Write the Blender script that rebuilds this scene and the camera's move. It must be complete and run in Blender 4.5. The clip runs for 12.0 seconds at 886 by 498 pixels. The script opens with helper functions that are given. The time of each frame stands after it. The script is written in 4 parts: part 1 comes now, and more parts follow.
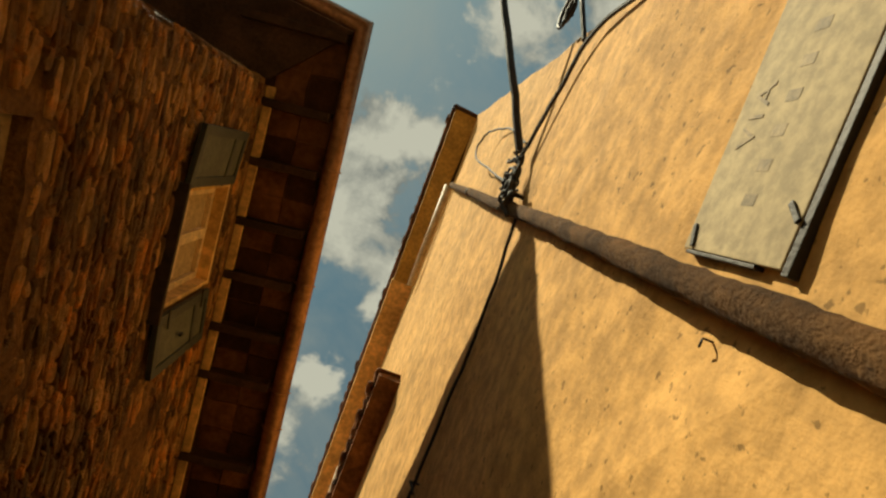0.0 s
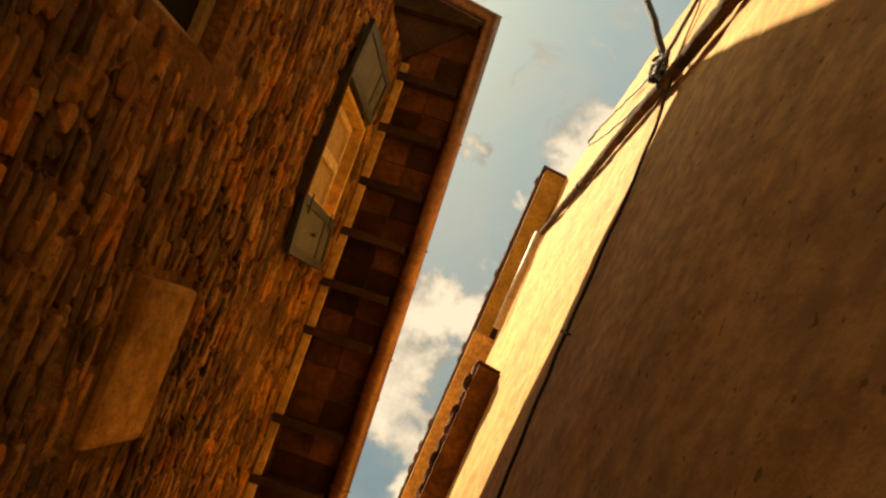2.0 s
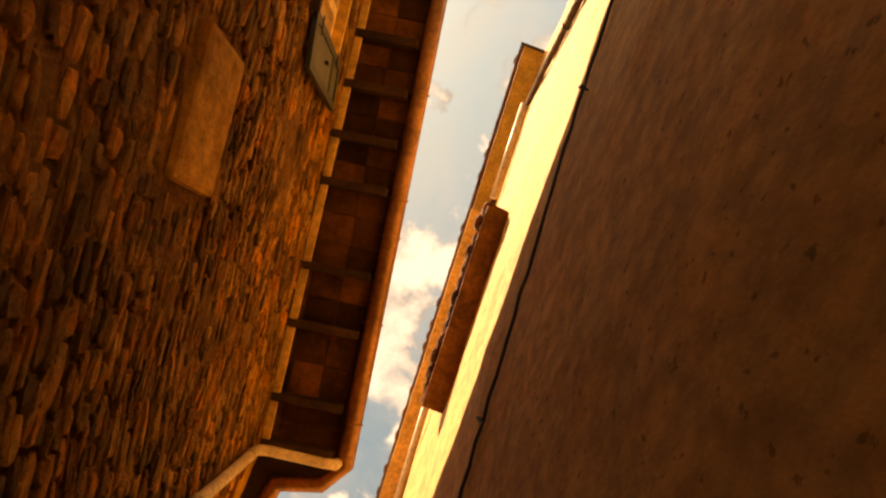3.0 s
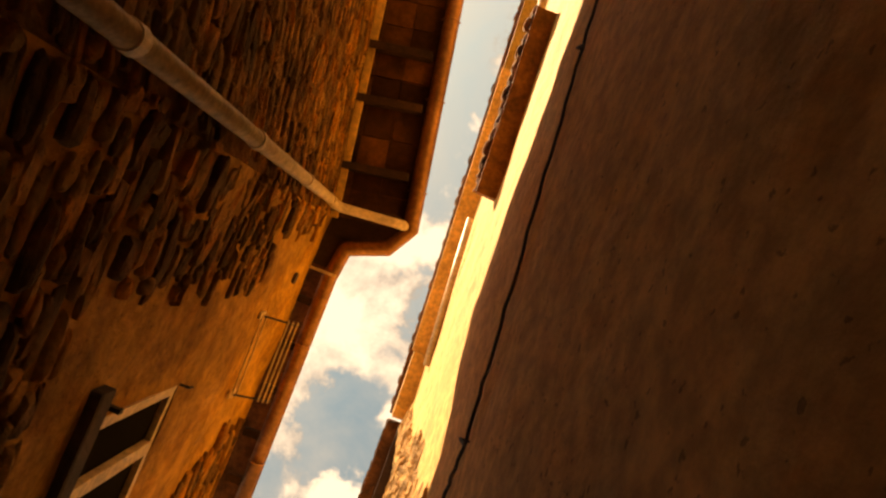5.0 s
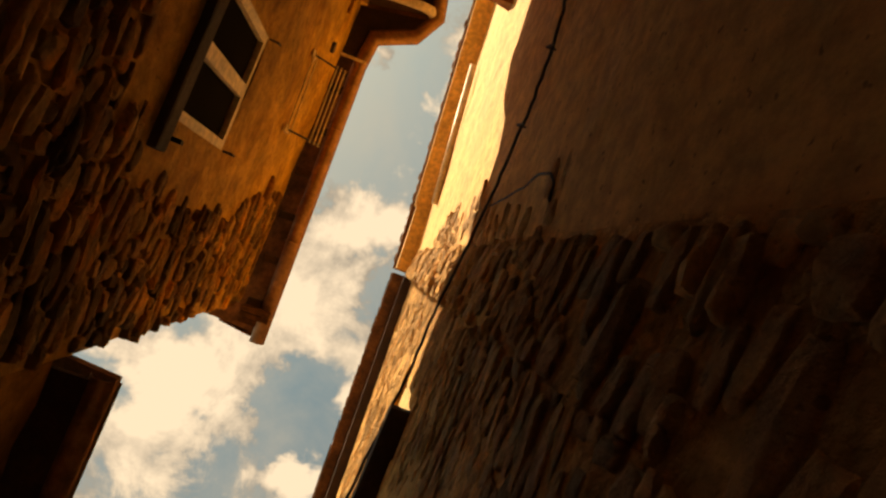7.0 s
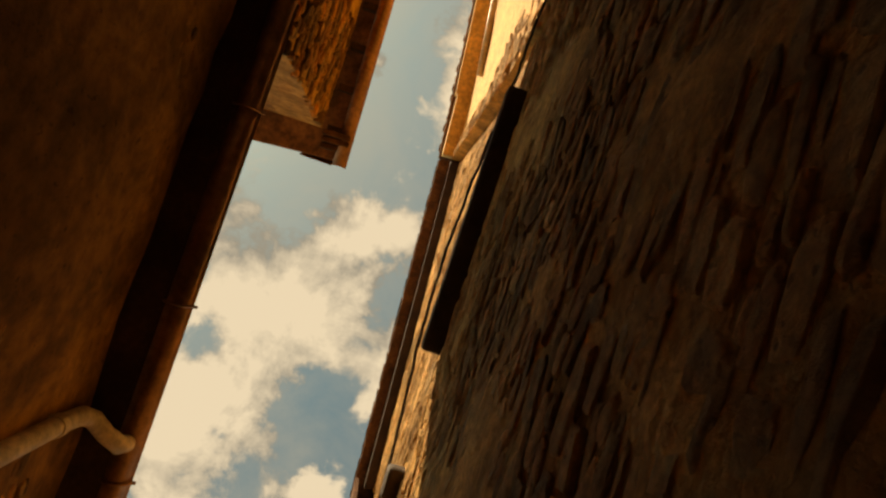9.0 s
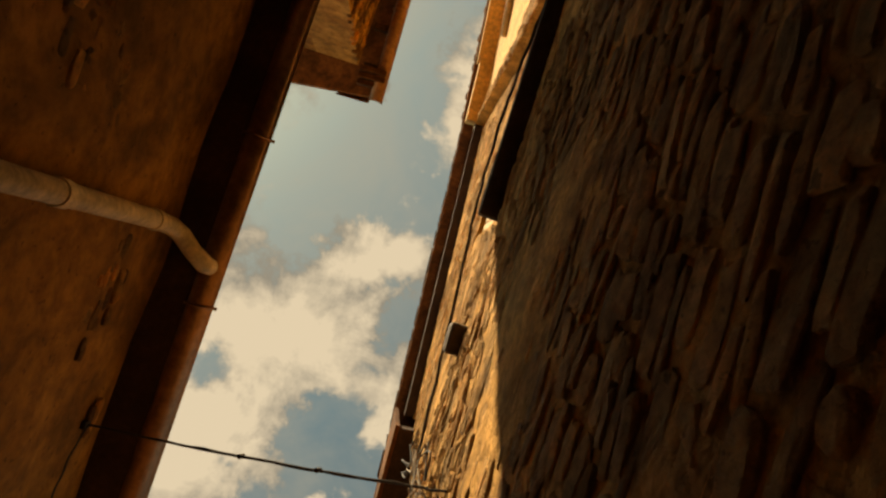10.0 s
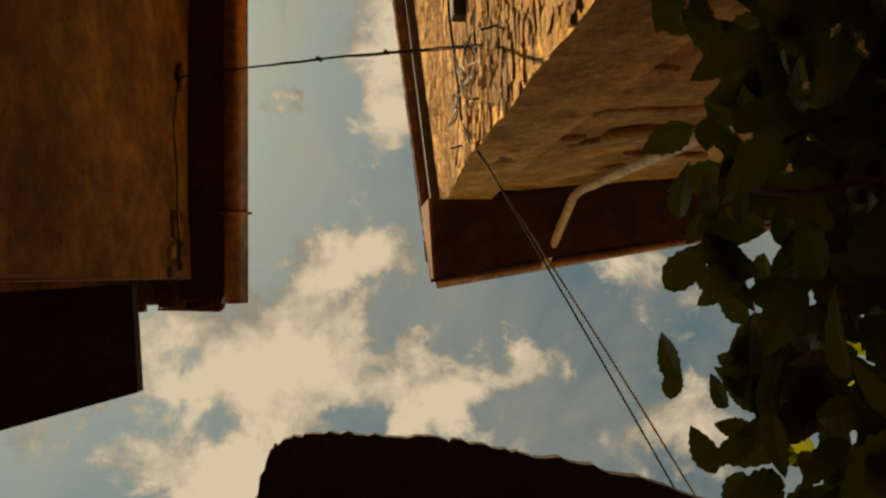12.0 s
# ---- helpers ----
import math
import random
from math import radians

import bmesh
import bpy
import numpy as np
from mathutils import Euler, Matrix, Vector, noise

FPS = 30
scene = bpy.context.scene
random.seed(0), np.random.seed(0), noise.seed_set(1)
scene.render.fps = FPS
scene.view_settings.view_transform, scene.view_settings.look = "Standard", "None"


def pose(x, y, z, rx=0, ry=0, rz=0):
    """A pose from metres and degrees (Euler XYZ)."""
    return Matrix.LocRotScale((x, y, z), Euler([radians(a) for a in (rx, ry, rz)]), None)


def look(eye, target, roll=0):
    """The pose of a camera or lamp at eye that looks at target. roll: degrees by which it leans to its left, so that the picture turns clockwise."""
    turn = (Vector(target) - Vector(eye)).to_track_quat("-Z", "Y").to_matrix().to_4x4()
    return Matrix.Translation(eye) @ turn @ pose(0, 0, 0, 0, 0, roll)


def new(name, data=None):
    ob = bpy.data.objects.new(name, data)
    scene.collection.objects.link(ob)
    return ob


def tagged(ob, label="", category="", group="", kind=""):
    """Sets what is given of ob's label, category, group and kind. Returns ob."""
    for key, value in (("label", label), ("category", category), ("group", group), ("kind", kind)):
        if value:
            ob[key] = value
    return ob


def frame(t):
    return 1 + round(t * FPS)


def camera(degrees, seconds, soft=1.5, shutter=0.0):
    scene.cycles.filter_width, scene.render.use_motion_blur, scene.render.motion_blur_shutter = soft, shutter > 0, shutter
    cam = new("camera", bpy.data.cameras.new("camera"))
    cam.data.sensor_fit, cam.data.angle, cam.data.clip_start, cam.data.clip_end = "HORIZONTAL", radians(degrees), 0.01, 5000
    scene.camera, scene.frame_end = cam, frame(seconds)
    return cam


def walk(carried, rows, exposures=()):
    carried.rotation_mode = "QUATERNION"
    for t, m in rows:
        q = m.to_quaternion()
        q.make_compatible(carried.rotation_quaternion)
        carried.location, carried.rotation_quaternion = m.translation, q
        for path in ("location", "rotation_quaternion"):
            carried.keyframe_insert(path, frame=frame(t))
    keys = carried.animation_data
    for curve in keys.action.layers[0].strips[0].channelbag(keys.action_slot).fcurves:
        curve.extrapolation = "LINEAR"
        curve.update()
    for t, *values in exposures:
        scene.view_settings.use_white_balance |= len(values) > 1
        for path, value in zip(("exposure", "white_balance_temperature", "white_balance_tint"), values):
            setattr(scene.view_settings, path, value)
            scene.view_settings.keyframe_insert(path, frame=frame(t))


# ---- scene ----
LENS = 68.0
CLOUD_A, CLOUD_B, CLOUD_C = (0.3, 0.1, 0.0), (2.0, 1.0, 0.5), (5.0, 3.0, 1.0)
CLOUD_BANKS = [(-0.038, -0.058, 0.108, 0.27), (-0.076, 0.008, 0.102, 0.25), (-0.105, 0.090, 0.129, 0.24), (-0.041, 0.128, 0.113, 0.20), (-0.158, 0.168, 0.129, 0.18), (0.050, -0.040, 0.070, 0.20), (0.049, -0.377, 0.102, 0.30), (0.059, -0.262, 0.091, 0.24), (0.004, -0.198, 0.048, 0.16), (-0.123, -0.277, 0.034, 0.22), (0.067, 0.103, 0.048, 0.20), (0.215, 0.114, 0.059, 0.25), (0.260, 0.170, 0.102, 0.15), (0.093, 0.173, 0.118, 0.20), (-0.273, 0.044, 0.140, 0.16), (-0.242, 0.250, 0.172, 0.18), (-0.348, 0.152, 0.151, 0.15), (0.410, 0.004, 0.081, 0.15), (0.454, 0.257, 0.124, 0.18), (-0.003, 0.348, 0.097, 0.20), (0.328, -0.252, 0.215, 0.12)]
CLOUD_BANKS_LOW = [(-0.019, 0.335, 0.065, 0.20), (-0.007, 0.479, 0.097, 0.20), (-0.143, 0.256, 0.118, 0.20), (-0.225, 0.406, 0.129, 0.20), (-0.231, 0.251, 0.086, 0.14), (-0.224, 0.343, 0.118, 0.18), (-0.227, 0.049, 0.086, 0.14)]
CLOUD_GAPS = [(0.032, 0.041, 0.075, -0.20), (0.180, 0.047, 0.118, -0.18), (0.330, 0.079, 0.118, -0.15), (-0.042, -0.144, 0.102, -0.22), (-0.162, -0.074, 0.108, -0.12), (-0.259, 0.086, 0.054, -0.15), (-0.239, 0.178, 0.048, -0.15), (-0.064, -0.283, 0.108, -0.16), (-0.033, 0.256, 0.091, -0.28), (0.129, -0.384, 0.065, -0.15), (-0.121, -0.389, 0.108, -0.10)]
CLOUD_GAIN, SKY_GAIN, SUN_POWER = 6.6, 1.15, 5.0
EXPOSURES = [(0.0, 0.4, 7300, -3), (1.0, 0.6, 7500, -3), (2.5, 1.5, 10600, 20), (3.5, 1.7, 11600, 26), (5.5, 1.55, 10800, 20), (7.2, 1.1, 10500, 15), (9.0, 0.85, 10200, 10), (12.0, 0.55, 10000, 10)]
cam = camera(LENS, 12.0, soft=2.4)
PATH = [
    (0, 0.199, 0.450, 2.483, 172.94, 3.02, -23.83),
    (0.5, 0.283, 0.910, 2.506, 178.10, 0.49, -27.81),
    (1, 0.360, 1.470, 2.498, 181.73, -1.44, -30.72),
    (1.5, 0.437, 2.012, 2.451, 185.67, -0.42, -25.78),
    (2, 0.438, 2.563, 2.479, 188.20, -0.67, -27.41),
    (2.5, 0.511, 3.129, 2.385, 185.82, 1.22, -18.51),
    (3, 0.576, 3.746, 2.284, 183.92, 0.95, -20.96),
    (3.5, 0.641, 4.284, 2.183, 183.65, 1.43, -19.83),
    (5.5, 0.658, 6.568, 1.865, 181.67, 2.28, -21.11),
    (6, 0.647, 7.123, 1.803, 181.36, 4.07, -19.13),
    (6.5, 0.639, 7.657, 1.749, 181.37, 5.19, -15.10),
    (7, 0.642, 8.262, 1.686, 180.46, 5.74, -19.92),
    (9, 0.541, 10.503, 1.319, 181.06, 5.19, -15.81),
    (9.5, 0.531, 11.053, 1.288, 181.80, 4.81, -17.75),
    (10, 0.482, 11.634, 1.254, 183.17, 4.65, -15.01),
    (10.5, 0.425, 12.119, 1.225, 183.28, 4.73, -19.83),
    (11, 0.374, 12.723, 1.166, 184.41, 5.42, -11.92),
    (11.5, 0.251, 13.244, 1.092, 184.59, 5.64, -9.36),
    (12, 0.198, 13.882, 0.911, 183.15, 6.60, 3.74),
]
walk(cam, [(t, pose(*p)) for t, *p in PATH], EXPOSURES)

# ---- sky and sun ----
SUN = Vector((-0.503, -0.328, 0.803)).normalized()
world = bpy.data.worlds.new("world")
scene.world = world
world.use_nodes = True
wt = world.node_tree
wn, wl = wt.nodes, wt.links


def wmath(op, a, b=None, clamp=False):
    n = wn.new("ShaderNodeMath")
    n.operation, n.use_clamp = op, clamp
    for i, v in enumerate((a, b)):
        if v is None:
            continue
        if isinstance(v, (int, float)):
            n.inputs[i].default_value = v
        else:
            wl.new(v, n.inputs[i])
    return n.outputs[0]


sky = wn.new("ShaderNodeTexSky")
sky.sky_type = "NISHITA"
sky.sun_disc = False
sky.sun_elevation = math.asin(SUN.z)
sky.sun_rotation = math.atan2(SUN.x, SUN.y) % (2 * math.pi)
co = wn.new("ShaderNodeTexCoord")
sep = wn.new("ShaderNodeSeparateXYZ")
wl.new(co.outputs["Generated"], sep.inputs[0])
zz = wmath("MAXIMUM", sep.outputs[2], 0.12)
flat = wn.new("ShaderNodeCombineXYZ")
wl.new(wmath("DIVIDE", sep.outputs[0], zz), flat.inputs[0])
wl.new(wmath("DIVIDE", sep.outputs[1], zz), flat.inputs[1])


def wnoise(scale, detail, rough, offset, warp=0.0):
    m = wn.new("ShaderNodeMapping")
    m.inputs["Location"].default_value = offset
    wl.new(flat.outputs[0], m.inputs[0])
    n = wn.new("ShaderNodeTexNoise")
    n.inputs["Scale"].default_value, n.inputs["Detail"].default_value, n.inputs["Roughness"].default_value = scale, detail, rough
    n.inputs["Distortion"].default_value = warp
    wl.new(m.outputs[0], n.inputs[0])
    return n.outputs[0]


def wshift(src, scale, detail, amount):
    """Directions stirred by noise, so that the banks get ragged edges."""
    n = wn.new("ShaderNodeTexNoise")
    n.inputs["Scale"].default_value, n.inputs["Detail"].default_value, n.inputs["Roughness"].default_value = scale, detail, 0.6
    wl.new(flat.outputs[0], n.inputs[0])
    a, b = wn.new("ShaderNodeVectorMath"), wn.new("ShaderNodeVectorMath")
    a.operation, b.operation = "SUBTRACT", "MULTIPLY_ADD"
    a.inputs[1].default_value, b.inputs[1].default_value = (0.5, 0.5, 0.5), (amount, amount, 0)
    wl.new(n.outputs["Color"], a.inputs[0])
    wl.new(a.outputs[0], b.inputs[0])
    wl.new(src, b.inputs[2])
    return b.outputs[0]


stirred = wshift(wshift(flat.outputs[0], 7.0, 4, 0.16), 26.0, 6, 0.09)
big = wnoise(2.6, 3, 0.5, CLOUD_A)
fine = wnoise(9.0, 10, 0.62, CLOUD_B, 0.35)


def bank(x, y, r, gain):
    """A cloud bank: denser about one part of the sky."""
    d = wn.new("ShaderNodeVectorMath")
    d.operation = "DISTANCE"
    d.inputs[1].default_value = (x, y, 0)
    wl.new(stirred, d.inputs[0])
    return wmath("MULTIPLY", wmath("SUBTRACT", 1.0, wmath("DIVIDE", d.outputs["Value"], r), True), gain * 0.9)


body = wmath("ADD", wmath("MULTIPLY", big, 0.45), wmath("MULTIPLY", fine, 0.82))
body = wmath("SUBTRACT", body, 0.105)
for b in CLOUD_BANKS + CLOUD_BANKS_LOW + CLOUD_GAPS:
    body = wmath("ADD", body, bank(*b))
ramp = wn.new("ShaderNodeValToRGB")
ramp.color_ramp.interpolation = "EASE"
ramp.color_ramp.elements[0].position, ramp.color_ramp.elements[1].position = 0.545, 0.70
wl.new(body, ramp.inputs[0])
shade = wn.new("ShaderNodeValToRGB")
shade.color_ramp.elements[0].position, shade.color_ramp.elements[1].position = 0.42, 0.66
shade.color_ramp.elements[0].color = (*[c * CLOUD_GAIN for c in (0.40, 0.42, 0.43)], 1)
shade.color_ramp.elements[1].color = (*[c * CLOUD_GAIN for c in (1.0, 0.97, 0.90)], 1)
thick = wmath("MULTIPLY", wmath("SUBTRACT", body, 0.56), 0.9)
wl.new(wmath("ADD", wmath("MULTIPLY", wnoise(5.5, 7, 0.6, CLOUD_C, 0.3), 0.9), thick), shade.inputs[0])
lift = wn.new("ShaderNodeMix")
lift.data_type, lift.blend_type = "RGBA", "MULTIPLY"
lift.inputs[0].default_value = 1.0
lift.inputs[7].default_value = (*[c * SKY_GAIN for c in (0.98, 1.18, 0.96)], 1)
wl.new(sky.outputs[0], lift.inputs[6])
veil = wn.new("ShaderNodeMix")
veil.data_type = "RGBA"
wl.new(wmath("MULTIPLY", wmath("SUBTRACT", wmath("MULTIPLY", wnoise(3.4, 8, 0.62, (7.0, 2.0, 0.0), 0.5), 2.6), 0.95, True), 0.55), veil.inputs[0])
wl.new(lift.outputs[2], veil.inputs[6])
veil.inputs[7].default_value = (*[c * CLOUD_GAIN for c in (0.62, 0.63, 0.60)], 1)
mix = wn.new("ShaderNodeMix")
mix.data_type = "RGBA"
wl.new(ramp.outputs[0], mix.inputs[0])
wl.new(veil.outputs[2], mix.inputs[6])
wl.new(shade.outputs[0], mix.inputs[7])
wl.new(mix.outputs[2], wn["Background"].inputs[0])
wn["Background"].inputs[1].default_value = 0.06

lamp = bpy.data.lights.new("sun", "SUN")
lamp.energy, lamp.angle, lamp.color = SUN_POWER, radians(0.55), (1.0, 0.90, 0.74)
sun = new("sun", lamp)
sun.matrix_world = look((0, 0, 30), Vector((0, 0, 30)) - SUN)


# ---- materials ----
def material(name, color, rough=0.85, metal=0.0, dark=0.6, light=1.25, grain=14.0, coarse=1.6, bump=0.3, bump_scale=40.0, per_object=0.0, stretch=(1, 1, 1), spec=0.5, warmth=None, pits=0.0, relief=0.02, craggy=0.6):
    """A worn surface: coarse stains and fine grain over one base colour, with relief; sizes are in metres."""
    m = bpy.data.materials.new(name)
    m.use_nodes = True
    t = m.node_tree
    n, l = t.nodes, t.links
    p = n["Principled BSDF"]
    p.inputs["Roughness"].default_value, p.inputs["Metallic"].default_value = rough, metal
    p.inputs["Specular IOR Level"].default_value = spec
    geo = n.new("ShaderNodeNewGeometry")
    mp = n.new("ShaderNodeMapping")
    mp.inputs["Scale"].default_value = stretch
    l.new(geo.outputs["Position"], mp.inputs[0])

    def noise_at(scale, detail, rough_, warp=0.0):
        q = n.new("ShaderNodeTexNoise")
        q.inputs["Scale"].default_value, q.inputs["Detail"].default_value = scale, detail
        q.inputs["Roughness"].default_value, q.inputs["Distortion"].default_value = rough_, warp
        l.new(mp.outputs[0], q.inputs[0])
        return q.outputs[0]

    def rampd(src, a, b, lo, hi):
        r = n.new("ShaderNodeMapRange")
        r.interpolation_type = "SMOOTHSTEP"
        for i, v in enumerate((a, b, lo, hi)):
            r.inputs[1 + i].default_value = v
        l.new(src, r.inputs[0])
        return r.outputs[0]

    def times(a, b):
        q = n.new("ShaderNodeMath")
        q.operation = "MULTIPLY"
        l.new(a, q.inputs[0]), l.new(b, q.inputs[1])
        return q.outputs[0]

    stain = rampd(noise_at(coarse, 5, 0.6, 0.4), 0.3, 0.7, dark, light)
    fine = rampd(noise_at(grain, 6, 0.65), 0.3, 0.7, 0.72, 1.22)
    value = times(stain, fine)
    if per_object:
        info = n.new("ShaderNodeObjectInfo")
        isl = n.new("ShaderNodeNewGeometry")
        both = n.new("ShaderNodeMath")
        both.operation = "ADD"
        l.new(info.outputs["Random"], both.inputs[0]), l.new(isl.outputs["Random Per Island"], both.inputs[1])
        frac = n.new("ShaderNodeMath")
        frac.operation = "FRACT"
        l.new(both.outputs[0], frac.inputs[0])
        value = times(value, rampd(frac.outputs[0], 0, 1, 1 - per_object, 1 + per_object))
    if pits:
        value = times(value, rampd(noise_at(26, 3, 0.5), 0.30, 0.36, 1 - pits, 1.0))
    mix = n.new("ShaderNodeMix")
    mix.data_type, mix.blend_type = "RGBA", "MULTIPLY"
    mix.inputs[0].default_value = 1.0
    if warmth:
        tint = n.new("ShaderNodeMix")
        tint.data_type = "RGBA"
        tint.inputs[6].default_value, tint.inputs[7].default_value = (*color, 1), (*warmth, 1)
        l.new(rampd(noise_at(coarse * 1.7, 4, 0.6, 0.6), 0.42, 0.66, 0, 1), tint.inputs[0])
        l.new(tint.outputs[2], mix.inputs[6])
    else:
        mix.inputs[6].default_value = (*color, 1)
    l.new(value, mix.inputs[7])
    l.new(mix.outputs[2], p.inputs["Base Color"])
    b = n.new("ShaderNodeBump")
    b.inputs["Strength"].default_value, b.inputs["Distance"].default_value = bump, relief
    l.new(noise_at(bump_scale, 8, craggy), b.inputs["Height"])
    l.new(b.outputs[0], p.inputs["Normal"])
    return m


PLASTER = material("ochre_plaster", (0.64, 0.35, 0.115), 0.9, dark=0.86, light=1.07, grain=9, coarse=0.9, bump=0.22, bump_scale=45, warmth=(0.58, 0.315, 0.10), pits=0.5, spec=0.2)
PLASTER_OLD = material("old_brown_plaster", (0.23, 0.105, 0.029), 0.92, dark=0.55, light=1.3, grain=11, coarse=1.3, bump=0.5, bump_scale=16, warmth=(0.38, 0.175, 0.047), pits=0.4, spec=0.2)
PATCH = material("pale_patch_plaster", (0.48, 0.25, 0.075), 0.92, dark=0.65, light=1.25, grain=12, coarse=1.8, bump=0.8, bump_scale=14, relief=0.03, warmth=(0.36, 0.165, 0.045), pits=0.4, spec=0.2)
STONE = material("rubble_stone", (0.32, 0.17, 0.06), 0.9, dark=0.55, light=1.4, grain=18, coarse=2.4, bump=1.0, bump_scale=17, relief=0.05, craggy=0.72, per_object=0.6, warmth=(0.40, 0.15, 0.035), pits=0.45, spec=0.25)
STONE_PALE = material("pale_limestone", (0.62, 0.345, 0.12), 0.9, dark=0.6, light=1.3, grain=20, coarse=2.0, bump=1.0, bump_scale=13, relief=0.10, craggy=0.7, per_object=0.25, warmth=(0.56, 0.27, 0.08), pits=0.4, spec=0.25)
MORTAR = material("earth_mortar", (0.21, 0.10, 0.034), 0.95, dark=0.55, light=1.35, grain=25, coarse=3, bump=1.0, bump_scale=18, relief=0.05, spec=0.15)
MORTAR_PALE = material("lime_mortar", (0.58, 0.31, 0.10), 0.95, dark=0.6, light=1.3, grain=22, coarse=3, bump=1.0, bump_scale=13, relief=0.06, spec=0.15)
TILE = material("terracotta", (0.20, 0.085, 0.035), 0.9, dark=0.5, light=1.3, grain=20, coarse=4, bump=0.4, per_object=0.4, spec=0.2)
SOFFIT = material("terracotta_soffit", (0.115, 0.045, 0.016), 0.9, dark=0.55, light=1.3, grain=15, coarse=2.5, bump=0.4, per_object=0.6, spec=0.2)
SOFFIT_PALE = material("pale_soffit_plaster", (0.74, 0.46, 0.19), 0.9, dark=0.75, light=1.15, grain=15, coarse=2, bump=0.3, spec=0.2)
WOOD = material("dark_beam_wood", (0.05, 0.024, 0.012), 0.8, dark=0.6, light=1.4, grain=30, coarse=3, bump=0.5, per_object=0.3, spec=0.3)
COPPER = material("brown_copper", (0.34, 0.17, 0.09), 0.45, metal=0.75, dark=0.65, light=1.25, grain=18, coarse=3, bump=0.1)
PIPE = material("cream_painted_pipe", (0.66, 0.50, 0.31), 0.55, dark=0.7, light=1.12, grain=25, coarse=4, bump=0.08)
STUCCO = material("stucco_pipe_cover", (0.12, 0.058, 0.02), 0.95, dark=0.55, light=1.25, grain=25, coarse=5, bump=1.0, bump_scale=60, spec=0.15)
FRAME = material("cream_window_paint", (0.76, 0.57, 0.33), 0.5, dark=0.8, light=1.08, grain=20, coarse=4, bump=0.1)
# The cream window paint again, with the lower window's dimness put into its colour.
FRAME_SHADED = material("shaded_window_paint", (0.30, 0.20, 0.10), 0.7, dark=0.7, light=1.15, grain=20, coarse=4, bump=0.2)
SHUTTER = material("dark_green_shutter", (0.030, 0.032, 0.022), 0.55, dark=0.7, light=1.3, grain=30, coarse=5, bump=0.2)
SHUTTER_IN = material("weathered_shutter_panel", (0.085, 0.085, 0.055), 0.6, dark=0.75, light=1.2, grain=30, coarse=5, bump=0.2)
OCHRE = material("ochre_shutter_board", (0.50, 0.30, 0.075), 0.75, dark=0.75, light=1.15, grain=20, coarse=3, bump=0.25)
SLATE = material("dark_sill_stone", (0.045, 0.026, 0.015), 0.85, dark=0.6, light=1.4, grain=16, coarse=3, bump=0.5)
IRON = material("black_iron", (0.025, 0.018, 0.012), 0.6, metal=0.4, dark=0.7, light=1.3, grain=40, coarse=8, bump=0.3)
CABLE = material("black_cable", (0.022, 0.015, 0.010), 0.7, dark=0.7, light=1.4, grain=40, coarse=8, bump=0.3)
CABLE_PALE = material("grey_cable", (0.30, 0.22, 0.14), 0.7, dark=0.7, light=1.2, grain=40, coarse=8, bump=0.2)
MARBLE = material("marble_plate", (0.40, 0.30, 0.16), 0.85, dark=0.9, light=1.05, grain=20, coarse=2, bump=0.08)
INK = material("faded_letter_paint", (0.27, 0.195, 0.10), 0.8, dark=0.7, light=1.3, grain=60, coarse=12, bump=0.1)
GROUND = material("stone_paving", (0.22, 0.17, 0.11), 0.9, dark=0.6, light=1.25, grain=8, coarse=0.8, bump=0.5, bump_scale=12)
BLIND = material("pale_blind", (0.46, 0.33, 0.18), 0.8, dark=0.85, light=1.08, grain=30, coarse=5, bump=0.1)
DARKROOM = material("dark_room", (0.012, 0.009, 0.006), 0.9, bump=0.0)


def leaf_material():
    m = material("vine_leaf", (0.03, 0.045, 0.008), 0.5, dark=0.7, light=1.4, grain=40, coarse=9, bump=0.25, per_object=0.4)
    n, l = m.node_tree.nodes, m.node_tree.links
    p = n["Principled BSDF"]
    tr = n.new("ShaderNodeBsdfTranslucent")
    tr.inputs[0].default_value = (0.42, 0.42, 0.02, 1)
    mx = n.new("ShaderNodeMixShader")
    mx.inputs[0].default_value = 0.18
    l.new(p.outputs[0], mx.inputs[1]), l.new(tr.outputs[0], mx.inputs[2])
    l.new(mx.outputs[0], n["Material Output"].inputs[0])
    return m


LEAF = leaf_material()
GLASS = bpy.data.materials.new("window_glass")
GLASS.use_nodes = True
gp = GLASS.node_tree.nodes["Principled BSDF"]
gp.inputs["Base Color"].default_value = (0.02, 0.018, 0.014, 1)
gp.inputs["Roughness"].default_value = 0.5
gp.inputs["Specular IOR Level"].default_value = 0.0


# ---- building helpers ----
def mesh_of(name, bm, mat):
    bmesh.ops.recalc_face_normals(bm, faces=bm.faces)
    me = bpy.data.meshes.new(name)
    bm.to_mesh(me)
    bm.free()
    me.materials.append(mat)
    return me


def part(name, bm, mat, parent, label="", smooth=False):
    me = mesh_of(name, bm, mat)
    if smooth:
        for f in me.polygons:
            f.use_smooth = True
    ob = new(name, me)
    ob.parent = parent
    return tagged(ob, label) if label else ob


def thing(name, label, category, group="", kind=""):
    return tagged(new(name), label, category, group, kind)


def box(bm, lo, hi, m=None, bevel=0.0):
    c, s = [(a + b) / 2 for a, b in zip(lo, hi)], [abs(b - a) for a, b in zip(lo, hi)]
    r = bmesh.ops.create_cube(bm, size=1, matrix=(m or Matrix()) @ Matrix.Translation(c) @ Matrix.Diagonal((*s, 1)))
    if bevel:
        edges = list({e for v in r["verts"] for e in v.link_edges})
        bmesh.ops.bevel(bm, geom=edges, offset=bevel, segments=2, affect="EDGES", profile=0.6)


